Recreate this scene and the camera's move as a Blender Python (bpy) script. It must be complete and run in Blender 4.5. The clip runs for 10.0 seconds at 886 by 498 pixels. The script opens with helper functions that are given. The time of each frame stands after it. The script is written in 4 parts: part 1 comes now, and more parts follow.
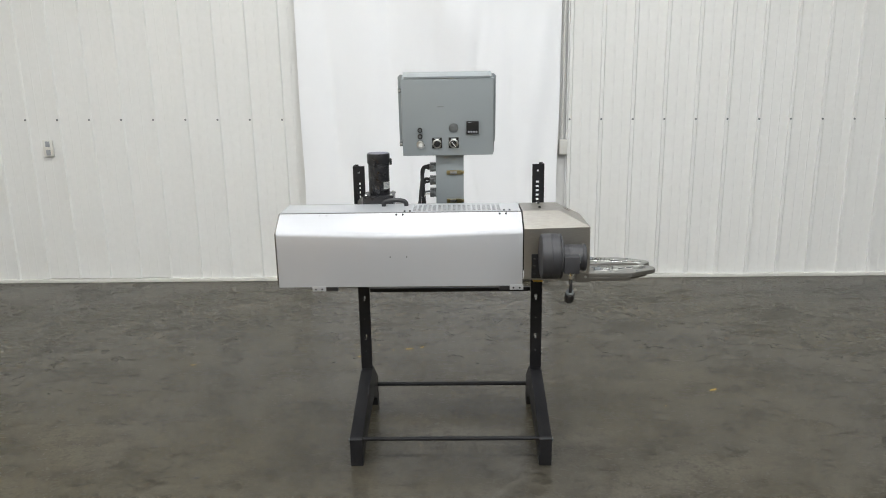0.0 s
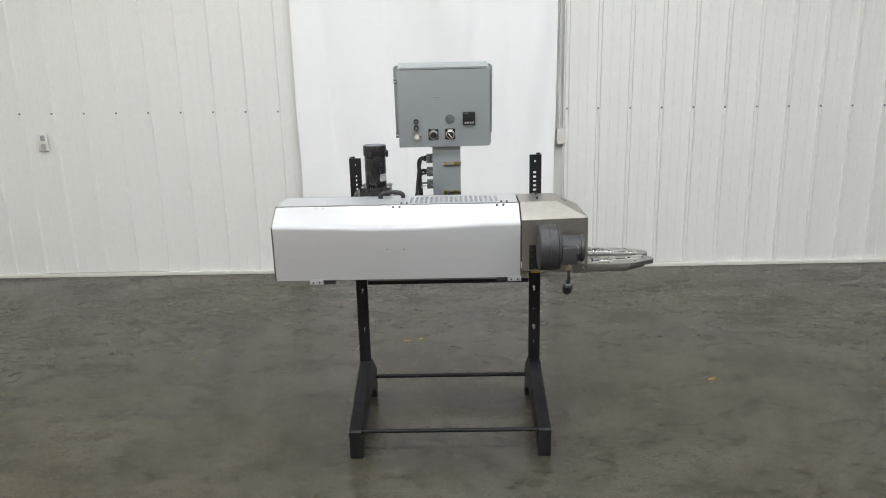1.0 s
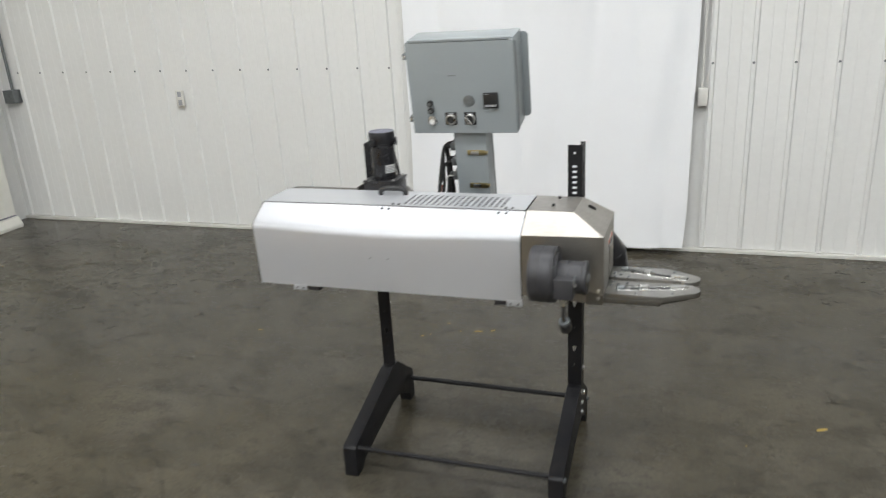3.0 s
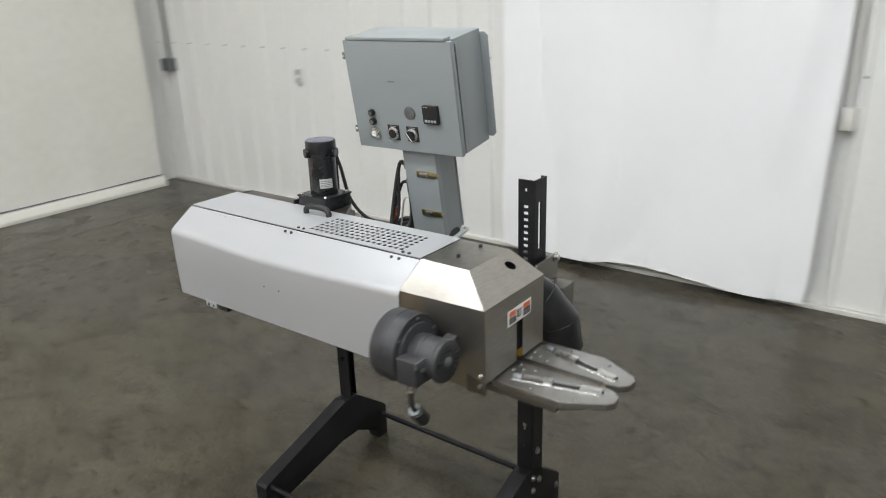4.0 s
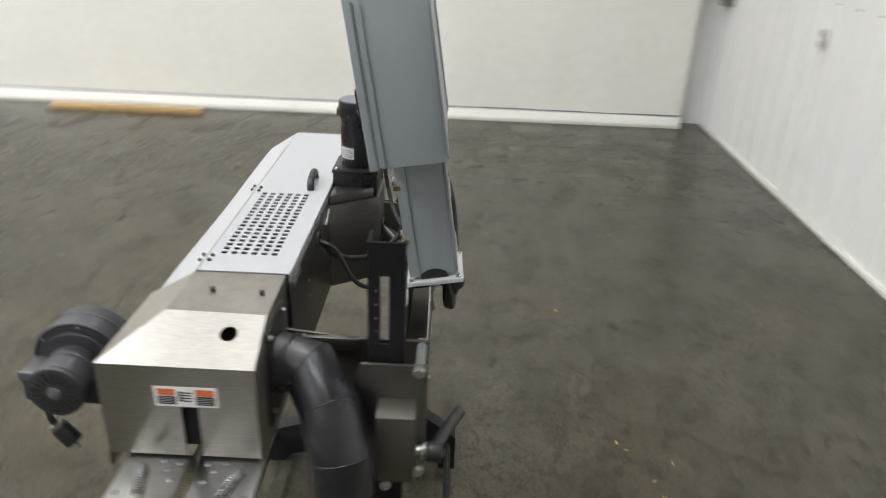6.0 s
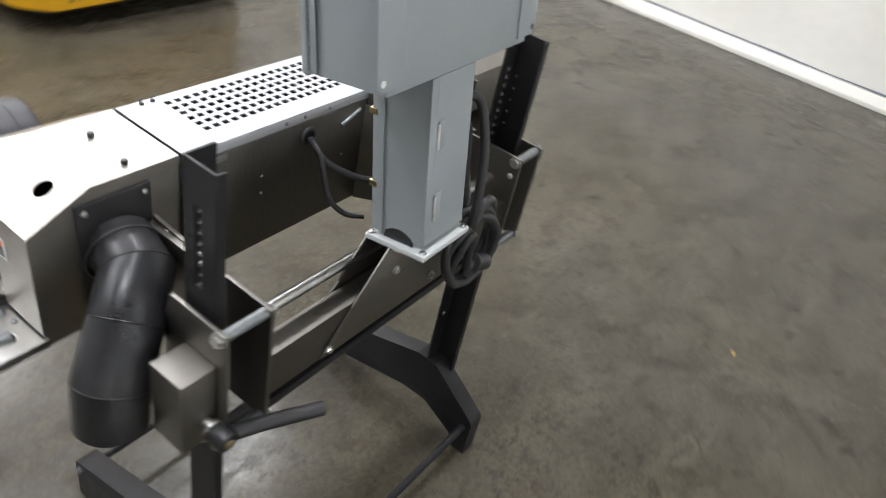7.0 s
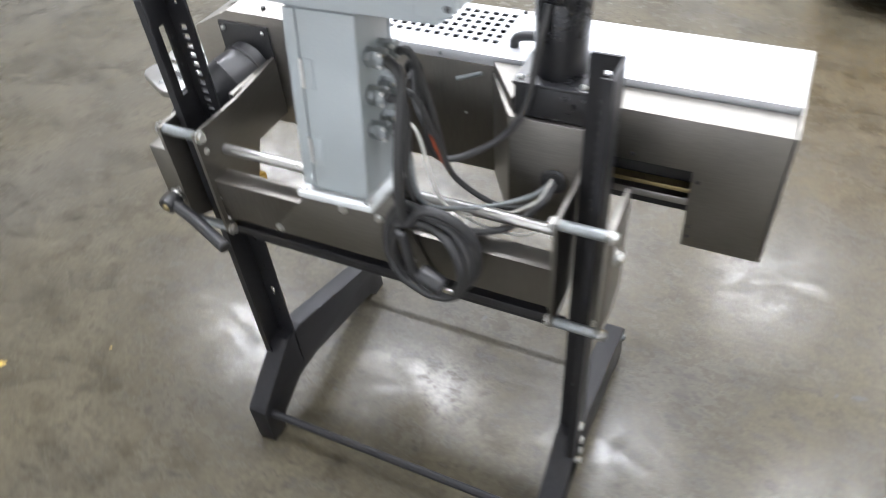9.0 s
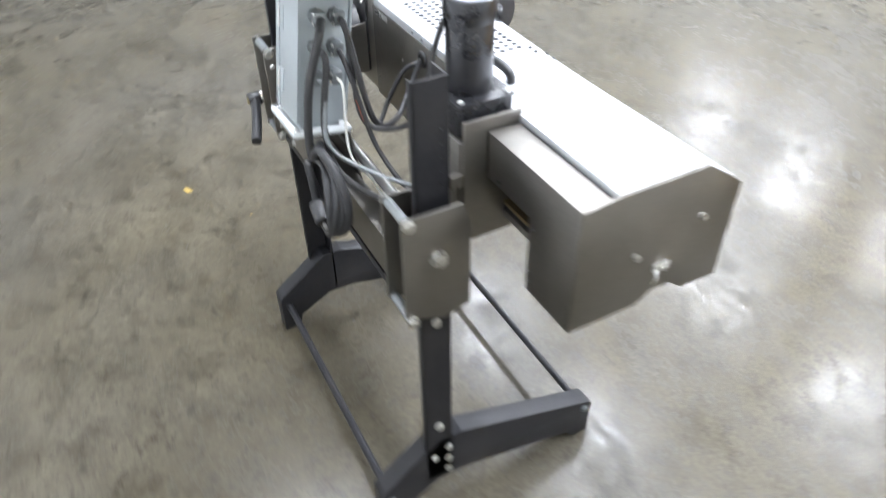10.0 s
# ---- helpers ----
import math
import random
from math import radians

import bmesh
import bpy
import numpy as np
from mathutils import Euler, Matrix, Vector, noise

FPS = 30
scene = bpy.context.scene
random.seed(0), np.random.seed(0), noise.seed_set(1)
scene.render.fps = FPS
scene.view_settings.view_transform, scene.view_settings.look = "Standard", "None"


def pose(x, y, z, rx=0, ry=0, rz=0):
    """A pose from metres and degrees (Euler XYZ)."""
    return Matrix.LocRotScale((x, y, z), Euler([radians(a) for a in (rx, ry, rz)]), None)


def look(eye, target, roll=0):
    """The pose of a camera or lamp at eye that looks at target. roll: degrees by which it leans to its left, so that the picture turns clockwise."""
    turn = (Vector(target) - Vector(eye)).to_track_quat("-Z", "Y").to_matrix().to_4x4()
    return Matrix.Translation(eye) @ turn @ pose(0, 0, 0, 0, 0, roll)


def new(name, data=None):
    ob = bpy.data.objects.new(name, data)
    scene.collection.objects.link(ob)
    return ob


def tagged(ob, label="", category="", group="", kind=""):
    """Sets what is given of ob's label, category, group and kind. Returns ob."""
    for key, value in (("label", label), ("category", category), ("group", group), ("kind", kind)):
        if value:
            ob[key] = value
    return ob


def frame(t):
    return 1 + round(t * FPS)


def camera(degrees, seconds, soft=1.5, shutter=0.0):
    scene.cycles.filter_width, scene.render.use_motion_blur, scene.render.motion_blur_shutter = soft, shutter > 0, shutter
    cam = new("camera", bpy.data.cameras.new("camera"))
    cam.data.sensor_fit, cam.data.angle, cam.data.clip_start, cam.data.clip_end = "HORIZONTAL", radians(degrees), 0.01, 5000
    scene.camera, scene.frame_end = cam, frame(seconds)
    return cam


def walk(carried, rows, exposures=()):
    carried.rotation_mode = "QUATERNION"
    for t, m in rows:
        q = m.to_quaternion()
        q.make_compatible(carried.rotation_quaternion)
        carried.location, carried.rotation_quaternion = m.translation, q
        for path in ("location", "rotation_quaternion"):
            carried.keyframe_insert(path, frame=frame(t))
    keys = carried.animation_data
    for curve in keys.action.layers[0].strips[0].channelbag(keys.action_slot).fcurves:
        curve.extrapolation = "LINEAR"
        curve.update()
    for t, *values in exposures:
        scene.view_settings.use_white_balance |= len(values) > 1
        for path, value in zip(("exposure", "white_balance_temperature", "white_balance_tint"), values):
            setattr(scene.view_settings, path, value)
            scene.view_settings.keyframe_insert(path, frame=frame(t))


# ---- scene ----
cam = camera(62.7, 10.0, soft=1.0, shutter=0.7)

PATH = [
    (0, (0.025, -3.386, 1.709), (-0.02, -1.443, 1.235), -0.9),
    (0.5, (0.024, -3.378, 1.717), (-0.021, -1.439, 1.228), -1.0),
    (1, (0.029, -3.374, 1.715), (-0.012, -1.438, 1.214), -1.4),
    (1.5, (0.05, -3.364, 1.714), (0.021, -1.43, 1.206), -1.3),
    (2, (0.233, -3.272, 1.761), (-0.008, -1.366, 1.204), -2.6),
    (2.5, (0.522, -3.072, 1.8), (0.141, -1.208, 1.184), -1.4),
    (3, (0.802, -2.707, 1.834), (0.174, -0.924, 1.181), -3.4),
    (3.2, (0.94, -2.55, 1.839), (0.261, -0.785, 1.188), -4.0),
    (4.3, (1.599, -1.524, 1.822), (0.274, -0.194, 1.133), -2.1),
    (4.5, (1.681, -1.337, 1.82), (0.242, -0.132, 1.131), -2.9),
    (5, (1.851, -0.84, 1.824), (0.141, -0.124, 1.074), -1.8),
    (5.2, (1.855, -0.643, 1.809), (0.101, -0.079, 1.031), -1.6),
    (6.3, (1.454, 0.378, 1.858), (-0.27, 0.057, 0.896), 5.4),
    (6.5, (1.321, 0.492, 1.844), (-0.286, -0.026, 0.771), 7.9),
    (6.6, (1.254, 0.543, 1.832), (-0.305, -0.039, 0.723), 9.3),
    (7, (0.955, 0.718, 1.84), (-0.448, -0.052, 0.641), 13.8),
    (7.2, (0.808, 0.769, 1.842), (-0.449, -0.164, 0.597), 15.3),
    (7.5, (0.558, 0.881, 1.886), (-0.365, -0.327, 0.559), 15.4),
    (8, (0.172, 0.91, 1.891), (-0.348, -0.512, 0.585), 12.2),
    (8.1, (0.097, 0.915, 1.898), (-0.295, -0.544, 0.586), 9.7),
    (8.2, (-0.009, 0.926, 1.9), (-0.186, -0.573, 0.588), 4.5),
    (8.5, (-0.203, 0.952, 1.892), (0.075, -0.517, 0.563), -3.8),
    (8.8, (-0.486, 0.974, 1.89), (0.108, -0.299, 0.467), -6.5),
    (9, (-0.658, 0.979, 1.848), (0.022, -0.285, 0.456), -5.4),
    (9.2, (-0.834, 0.902, 1.846), (0.013, -0.266, 0.459), -4.7),
    (9.5, (-1.052, 0.792, 1.875), (0.066, -0.176, 0.529), -3.6),
    (9.6, (-1.138, 0.752, 1.873), (0.049, -0.174, 0.556), -4.0),
    (9.8, (-1.3, 0.631, 1.856), (-0.003, -0.173, 0.565), -3.2),
    (10, (-1.472, 0.533, 1.845), (-0.106, -0.172, 0.565), -1.0),
]
walk(cam, [(t, look(eye, target, roll)) for t, eye, target, roll in PATH],
     exposures=[(0.0, -0.24, 6500, 10), (5.2, -0.22, 6500, 10), (6.5, 0.2, 6450, 12), (7.0, 0.36, 6350, 13), (7.5, 0.45, 6250, 14), (8.0, 0.6, 6220, 14), (8.5, 0.64, 6200, 14), (9.0, 1.10, 6150, 14), (9.5, 1.38, 6000, 13), (10.0, 1.5, 5950, 13)])

# ---- world and light ----
world = bpy.data.worlds.new("hall_dusk")
scene.world = world
world.use_nodes = True
world.node_tree.nodes["Background"].inputs[0].default_value = (0.8, 0.85, 0.9, 1)
world.node_tree.nodes["Background"].inputs[1].default_value = 0.05

CEIL = 5.8
LAMP_Z = 5.1
LAMP_W = 50.0
# extra upward fill, added at each fitting to soften the light
FILL_UP_W = 12.0


# ---- materials ----
def nodes_of(name):
    m = bpy.data.materials.new(name)
    m.use_nodes = True
    nt = m.node_tree
    return m, nt, nt.nodes["Principled BSDF"]


def add(nt, kind, **values):
    n = nt.nodes.new(kind)
    for k, v in values.items():
        n.inputs[k].default_value = v
    return n


def material(name, col, rough=0.5, metal=0.0, grain=60.0, vary=0.12, stain=2.5, stain_amt=0.15, bump=0.05,
             stretch=(1, 1, 1), rough_vary=0.1, dark=None, spec=0.5, coat=0.0, bump_dist=0.002):
    """A surface with fine grain, larger stains, uneven gloss and a little relief, at object size."""
    m, nt, p = nodes_of(name)
    tc = nt.nodes.new("ShaderNodeTexCoord")
    mp = nt.nodes.new("ShaderNodeMapping")
    mp.inputs["Scale"].default_value = stretch
    nt.links.new(tc.outputs["Object"], mp.inputs["Vector"])
    fine = add(nt, "ShaderNodeTexNoise", Scale=grain, Detail=5.0, Roughness=0.6)
    big = add(nt, "ShaderNodeTexNoise", Scale=stain, Detail=6.0, Roughness=0.65)
    nt.links.new(mp.outputs[0], fine.inputs["Vector"])
    nt.links.new(tc.outputs["Object"], big.inputs["Vector"])
    dk = dark or tuple(c * 0.55 for c in col)
    r1 = nt.nodes.new("ShaderNodeValToRGB")
    lo = tuple(c * (1 - vary) for c in col)
    hi = tuple(min(1.0, c * (1 + vary)) for c in col)
    r1.color_ramp.elements[0].position, r1.color_ramp.elements[1].position = 0.3, 0.7
    r1.color_ramp.elements[0].color, r1.color_ramp.elements[1].color = (*lo, 1), (*hi, 1)
    nt.links.new(fine.outputs["Fac"], r1.inputs["Fac"])
    r2 = nt.nodes.new("ShaderNodeValToRGB")
    r2.color_ramp.elements[0].position, r2.color_ramp.elements[1].position = 0.45, 0.75
    r2.color_ramp.elements[0].color, r2.color_ramp.elements[1].color = (0, 0, 0, 1), (stain_amt,) * 3 + (1,)
    nt.links.new(big.outputs["Fac"], r2.inputs["Fac"])
    mx = nt.nodes.new("ShaderNodeMixRGB")
    mx.inputs["Color2"].default_value = (*dk, 1)
    nt.links.new(r2.outputs[0], mx.inputs["Fac"])
    nt.links.new(r1.outputs[0], mx.inputs["Color1"])
    nt.links.new(mx.outputs[0], p.inputs["Base Color"])
    mr = nt.nodes.new("ShaderNodeMapRange")
    mr.inputs["To Min"].default_value, mr.inputs["To Max"].default_value = max(0.02, rough - rough_vary), min(1.0, rough + rough_vary)
    mr.inputs["From Min"].default_value, mr.inputs["From Max"].default_value = 0.3, 0.7
    nt.links.new(big.outputs["Fac"], mr.inputs["Value"])
    nt.links.new(mr.outputs[0], p.inputs["Roughness"])
    p.inputs["Metallic"].default_value = metal
    p.inputs["Specular IOR Level"].default_value = spec
    p.inputs["Coat Weight"].default_value = coat
    if bump:
        b = add(nt, "ShaderNodeBump", Strength=bump, Distance=bump_dist)
        nt.links.new(fine.outputs["Fac"], b.inputs["Height"])
        nt.links.new(b.outputs[0], p.inputs["Normal"])
    return m


def concrete():
    """Old sealed concrete: olive-brown clouding, soft dark smudges, grit, uneven gloss."""
    m, nt, p = nodes_of("sealed_concrete")
    tc = nt.nodes.new("ShaderNodeTexCoord")

    def noise_at(scale, detail, rough, distort=0.0, stretch=None):
        n = add(nt, "ShaderNodeTexNoise", Scale=scale, Detail=detail, Roughness=rough, Distortion=distort)
        if stretch:
            mp = nt.nodes.new("ShaderNodeMapping")
            mp.inputs["Scale"].default_value = stretch
            mp.inputs["Rotation"].default_value = (0, 0, 0.5)
            nt.links.new(tc.outputs["Object"], mp.inputs["Vector"])
            nt.links.new(mp.outputs[0], n.inputs["Vector"])
        else:
            nt.links.new(tc.outputs["Object"], n.inputs["Vector"])
        return n

    def ramp(src, p0, c0, p1, c1):
        r = nt.nodes.new("ShaderNodeValToRGB")
        r.color_ramp.interpolation = "EASE"
        r.color_ramp.elements[0].position, r.color_ramp.elements[0].color = p0, (*c0, 1)
        r.color_ramp.elements[1].position, r.color_ramp.elements[1].color = p1, (*c1, 1)
        nt.links.new(src.outputs["Fac"], r.inputs["Fac"])
        return r

    def times(a, b):
        mx = nt.nodes.new("ShaderNodeMixRGB")
        mx.blend_type, mx.inputs["Fac"].default_value = "MULTIPLY", 1.0
        nt.links.new(a.outputs[0], mx.inputs["Color1"])
        nt.links.new(b.outputs[0], mx.inputs["Color2"])
        return mx
    cloud = noise_at(0.7, 4.0, 0.55, 0.3)
    smudge = noise_at(2.2, 6.0, 0.62, 0.4, (1.0, 1.7, 1.0))
    spot = noise_at(7.0, 6.0, 0.66, 0.2)
    grit = noise_at(60.0, 4.0, 0.65)
    scuff = noise_at(5.0, 5.0, 0.70, 1.2, (3.2, 0.8, 1.0))
    fleck = noise_at(15.0, 6.0, 0.70, 0.3, (1.0, 1.7, 1.0))
    base = ramp(cloud, 0.28, (0.078, 0.0685, 0.047), 0.72, (0.080, 0.0735, 0.059))
    c = times(base, ramp(smudge, 0.30, (0.74, 0.73, 0.71), 0.72, (1.12, 1.12, 1.12)))
    c = times(c, ramp(spot, 0.34, (0.72, 0.71, 0.69), 0.52, (1.02, 1.02, 1.02)))
    c = times(c, ramp(scuff, 0.62, (1.0, 1.0, 1.0), 0.82, (1.22, 1.22, 1.24)))
    c = times(c, ramp(grit, 0.25, (0.80, 0.80, 0.80), 0.75, (1.16, 1.16, 1.16)))
    c = times(c, ramp(fleck, 0.36, (0.62, 0.61, 0.59), 0.49, (1.03, 1.03, 1.03)))
    nt.links.new(c.outputs[0], p.inputs["Base Color"])
    # worn sealer: glossy where it lasts, dull where it is scuffed away
    blend = add(nt, "ShaderNodeMath")
    blend.operation = "MULTIPLY"
    nt.links.new(smudge.outputs["Fac"], blend.inputs[0])
    nt.links.new(fleck.outputs["Fac"], blend.inputs[1])
    mr = nt.nodes.new("ShaderNodeMapRange")
    mr.inputs["From Min"].default_value, mr.inputs["From Max"].default_value = 0.15, 0.36
    mr.inputs["To Min"].default_value, mr.inputs["To Max"].default_value = 0.36, 0.085
    p.inputs["Specular IOR Level"].default_value = 0.22
    nt.links.new(blend.outputs[0], mr.inputs["Value"])
    nt.links.new(mr.outputs[0], p.inputs["Roughness"])
    b1 = add(nt, "ShaderNodeBump", Strength=0.10, Distance=0.006)
    nt.links.new(fleck.outputs["Fac"], b1.inputs["Height"])
    b2 = add(nt, "ShaderNodeBump", Strength=0.16, Distance=0.002)
    nt.links.new(grit.outputs["Fac"], b2.inputs["Height"])
    nt.links.new(b1.outputs[0], b2.inputs["Normal"])
    nt.links.new(b2.outputs[0], p.inputs["Normal"])
    return m


def glow(name, col, strength):
    m, nt, p = nodes_of(name)
    p.inputs["Base Color"].default_value = (0.8, 0.8, 0.8, 1)
    p.inputs["Emission Color"].default_value = (*col, 1)
    p.inputs["Emission Strength"].default_value = strength
    return m


CONCRETE = concrete()
WALL_PAINT = material("white_wall_panel", (0.80, 0.80, 0.78), rough=0.5, grain=25, vary=0.02, stain=1.2, stain_amt=0.10, dark=(0.62, 0.60, 0.54), bump=0.02)
SHEET = material("white_tarpaulin", (0.91, 0.92, 0.94), rough=0.42, grain=300, vary=0.02, stain=1.5, stain_amt=0.06, bump=0.03)
CEIL_WHITE = material("white_bounce_ceiling", (0.76, 0.76, 0.75), rough=0.6, grain=20, vary=0.05, stain=1.0, stain_amt=0.2)
CLOSING_GREY = material("closing_wall_grey", (0.26, 0.26, 0.25), rough=0.6, grain=20, vary=0.08, stain=1.0, stain_amt=0.3)
LINER = material("cream_liner", (0.84, 0.83, 0.77), rough=0.6, grain=12, vary=0.03, stain=0.8, stain_amt=0.18, dark=(0.66, 0.60, 0.46), bump=0.03)
TRIM_WHITE = material("white_trim", (0.74, 0.73, 0.69), rough=0.5, grain=40, vary=0.04, stain_amt=0.3, dark=(0.4, 0.37, 0.3))
WHITE_COAT = material("silver_white_coat", (0.485, 0.495, 0.515), rough=0.36, metal=0.30, grain=420, vary=0.015, stain=3, stain_amt=0.04, bump=0.04, bump_dist=0.0004, rough_vary=0.04)
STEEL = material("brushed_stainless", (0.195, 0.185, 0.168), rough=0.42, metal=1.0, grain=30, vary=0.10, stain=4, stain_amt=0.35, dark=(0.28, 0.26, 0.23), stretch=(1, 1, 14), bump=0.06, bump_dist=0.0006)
# STEEL again with a lighter base: the hood's brighter light is in the colour
STEEL_LIT = material("brushed_stainless_lit", (0.40, 0.383, 0.353), rough=0.38, metal=1.0, grain=34, vary=0.10, stain=3.5, stain_amt=0.45, dark=(0.33, 0.30, 0.25), stretch=(1, 1, 14), bump=0.06, bump_dist=0.0006)
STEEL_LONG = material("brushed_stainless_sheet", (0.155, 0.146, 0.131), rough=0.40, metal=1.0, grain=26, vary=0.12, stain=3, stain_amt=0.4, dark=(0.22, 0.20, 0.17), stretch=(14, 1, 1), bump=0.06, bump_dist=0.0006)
BRIGHT_STEEL = material("polished_guide_steel", (0.40, 0.395, 0.38), rough=0.36, metal=1.0, grain=50, vary=0.06, stain=9, stain_amt=0.3, bump=0.03)
BLACK_STEEL = material("black_painted_steel", (0.012, 0.012, 0.014), rough=0.44, grain=90, vary=0.25, stain=6, stain_amt=0.35, dark=(0.045, 0.042, 0.038), spec=0.26, bump=0.08, bump_dist=0.0008)
GREY_ENAMEL = material("grey_enamel", (0.295, 0.325, 0.335), rough=0.40, grain=260, vary=0.03, stain=4, stain_amt=0.08, bump=0.05, bump_dist=0.0004)
BLACK_PVC = material("black_plastic_pipe", (0.014, 0.014, 0.016), rough=0.34, grain=70, vary=0.2, stain=7, stain_amt=0.5, dark=(0.04, 0.039, 0.037), bump=0.04)
BLACK_PLASTIC = material("black_plastic", (0.018, 0.018, 0.019), rough=0.42, grain=120, vary=0.15, stain_amt=0.3, dark=(0.05, 0.05, 0.05), bump=0.03)
MOTOR_BLACK = material("black_motor_paint", (0.014, 0.014, 0.016), rough=0.30, grain=90, vary=0.2, stain=8, stain_amt=0.3, dark=(0.04, 0.04, 0.04), bump=0.03)
FAN_GREY = material("dark_grey_casting", (0.034, 0.034, 0.038), rough=0.45, grain=160, vary=0.2, stain=8, stain_amt=0.4, dark=(0.07, 0.07, 0.07), bump=0.15, bump_dist=0.001)
RUBBER = material("black_rubber_cable", (0.02, 0.02, 0.021), rough=0.5, grain=150, vary=0.2, stain_amt=0.3, dark=(0.06, 0.055, 0.05), bump=0.05)
ZINC = material("zinc_plated", (0.62, 0.62, 0.60), rough=0.30, metal=1.0, grain=120, vary=0.1, stain=20, stain_amt=0.4, bump=0.03)
DULL_ZINC = material("dull_zinc_casting", (0.23, 0.245, 0.25), rough=0.45, metal=0.7, grain=140, vary=0.15, stain=20, stain_amt=0.4, bump=0.08)
BRASS = material("yellow_zinc_latch", (0.46, 0.38, 0.20), rough=0.34, metal=1.0, grain=90, vary=0.12, stain=20, stain_amt=0.4)
# near-black that paints the shade of insides and openings
INSIDE_SHADE = material("inside_shade", (0.012, 0.012, 0.012), rough=0.7, grain=50, vary=0.2, stain_amt=0.2)
YELLOW = material("yellow_vehicle_paint", (0.80, 0.42, 0.01), rough=0.38, grain=50, vary=0.05, stain=5, stain_amt=0.25, dark=(0.35, 0.18, 0.02))
YELLOW_PLASTIC = material("yellow_plastic", (0.62, 0.38, 0.05), rough=0.45, stain_amt=0.3)
PAPER = material("white_label", (0.82, 0.82, 0.80), rough=0.4, grain=200, vary=0.02, stain_amt=0.05, bump=0)
ORANGE = material("orange_print", (0.72, 0.16, 0.05), rough=0.4, vary=0.05, stain_amt=0.1, bump=0)
BLUE = material("blue_print", (0.03, 0.22, 0.72), rough=0.4, vary=0.03, stain_amt=0.05, bump=0)
INK = material("black_print", (0.02, 0.02, 0.02), rough=0.45, vary=0.05, stain_amt=0.05, bump=0)
GREY_INK = material("grey_print", (0.35, 0.36, 0.38), rough=0.45, vary=0.05, stain_amt=0.05, bump=0)
WIRE_ORANGE = material("orange_wire", (0.36, 0.07, 0.025), rough=0.5, stain_amt=0.2)
WIRE_WHITE = material("white_wire", (0.62, 0.61, 0.57), rough=0.5, stain_amt=0.3)
WOOD = material("pale_timber", (0.50, 0.34, 0.15), rough=0.6, grain=20, vary=0.2, stretch=(1, 12, 1))
DUST = material("dusty_cap", (0.17, 0.17, 0.21), rough=0.6, grain=60, vary=0.2, stain=20, stain_amt=0.4)
YELLOW_WORN = material("worn_yellow_paint", (0.46, 0.31, 0.06), rough=0.5, grain=120, vary=0.4, stain=40, stain_amt=0.8, dark=(0.10, 0.09, 0.06))
CHIP = material("dark_chip", (0.035, 0.032, 0.028), rough=0.5, grain=100, vary=0.3, stain=30, stain_amt=0.6, dark=(0.07, 0.065, 0.055))
PALE_GREY = material("pale_grey_enamel", (0.50, 0.52, 0.52), rough=0.42, grain=200, vary=0.04, stain=8, stain_amt=0.25, dark=(0.33, 0.32, 0.28))
LENS = glow("lamp_diffuser", (1.0, 0.98, 0.94), 9.0)


# ---- mesh helpers ----
FRAME = {}


def thing(name, base, label, category, group="", turn=(0, 0, 0), local=False):
    """An Empty at the base of a thing. Its parts are given in room coordinates, or in its own when local."""
    ob = new(name)
    ob.empty_display_size = 0.05
    ob.matrix_basis = pose(*base, *turn)
    FRAME[ob] = Matrix() if local else ob.matrix_basis.inverted()
    return tagged(ob, label, category, group)


def part(name, bm, mat, parent=None, label="", smooth=32):
    """Link a bmesh as one mesh object under a thing or a part."""
    if parent is not None:
        bm.transform(FRAME[parent])
    me = bpy.data.meshes.new(name)
    bmesh.ops.recalc_face_normals(bm, faces=bm.faces[:])
    bm.to_mesh(me)
    bm.free()
    me.materials.append(mat)
    if smooth:
        me.shade_smooth()
        me.set_sharp_from_angle(angle=radians(smooth))
    ob = new(name, me)
    if parent is not None:
        ob.parent = parent
        FRAME[ob] = FRAME[parent]
    if label:
        tagged(ob, label)
    return ob


def solid(name, bm, mat, label, category="", group="", kind=""):
    return tagged(part(name, bm, mat), label, category, group, kind)


def merge(bm, tmp, m=None):
    if m is not None:
        tmp.transform(m)
    me = bpy.data.meshes.new("tmp")
    tmp.to_mesh(me)
    tmp.free()
    bm.from_mesh(me)
    bpy.data.meshes.remove(me)
    return bm


def mesh():
    return bmesh.new()


def box(bm, lo, hi, bev=0.0015, m=None):
    t = bmesh.new()
    bmesh.ops.create_cube(t, size=1.0)
    c = [(a + b) / 2 for a, b in zip(lo, hi)]
    s = [abs(b - a) for a, b in zip(lo, hi)]
    t.transform(Matrix.Translation(c) @ Matrix.Diagonal((*s, 1)))
    if bev:
        bmesh.ops.bevel(t, geom=t.edges[:], offset=min(bev, min(s) * 0.4), segments=2, affect="EDGES", profile=0.6)
    return merge(bm, t, m)


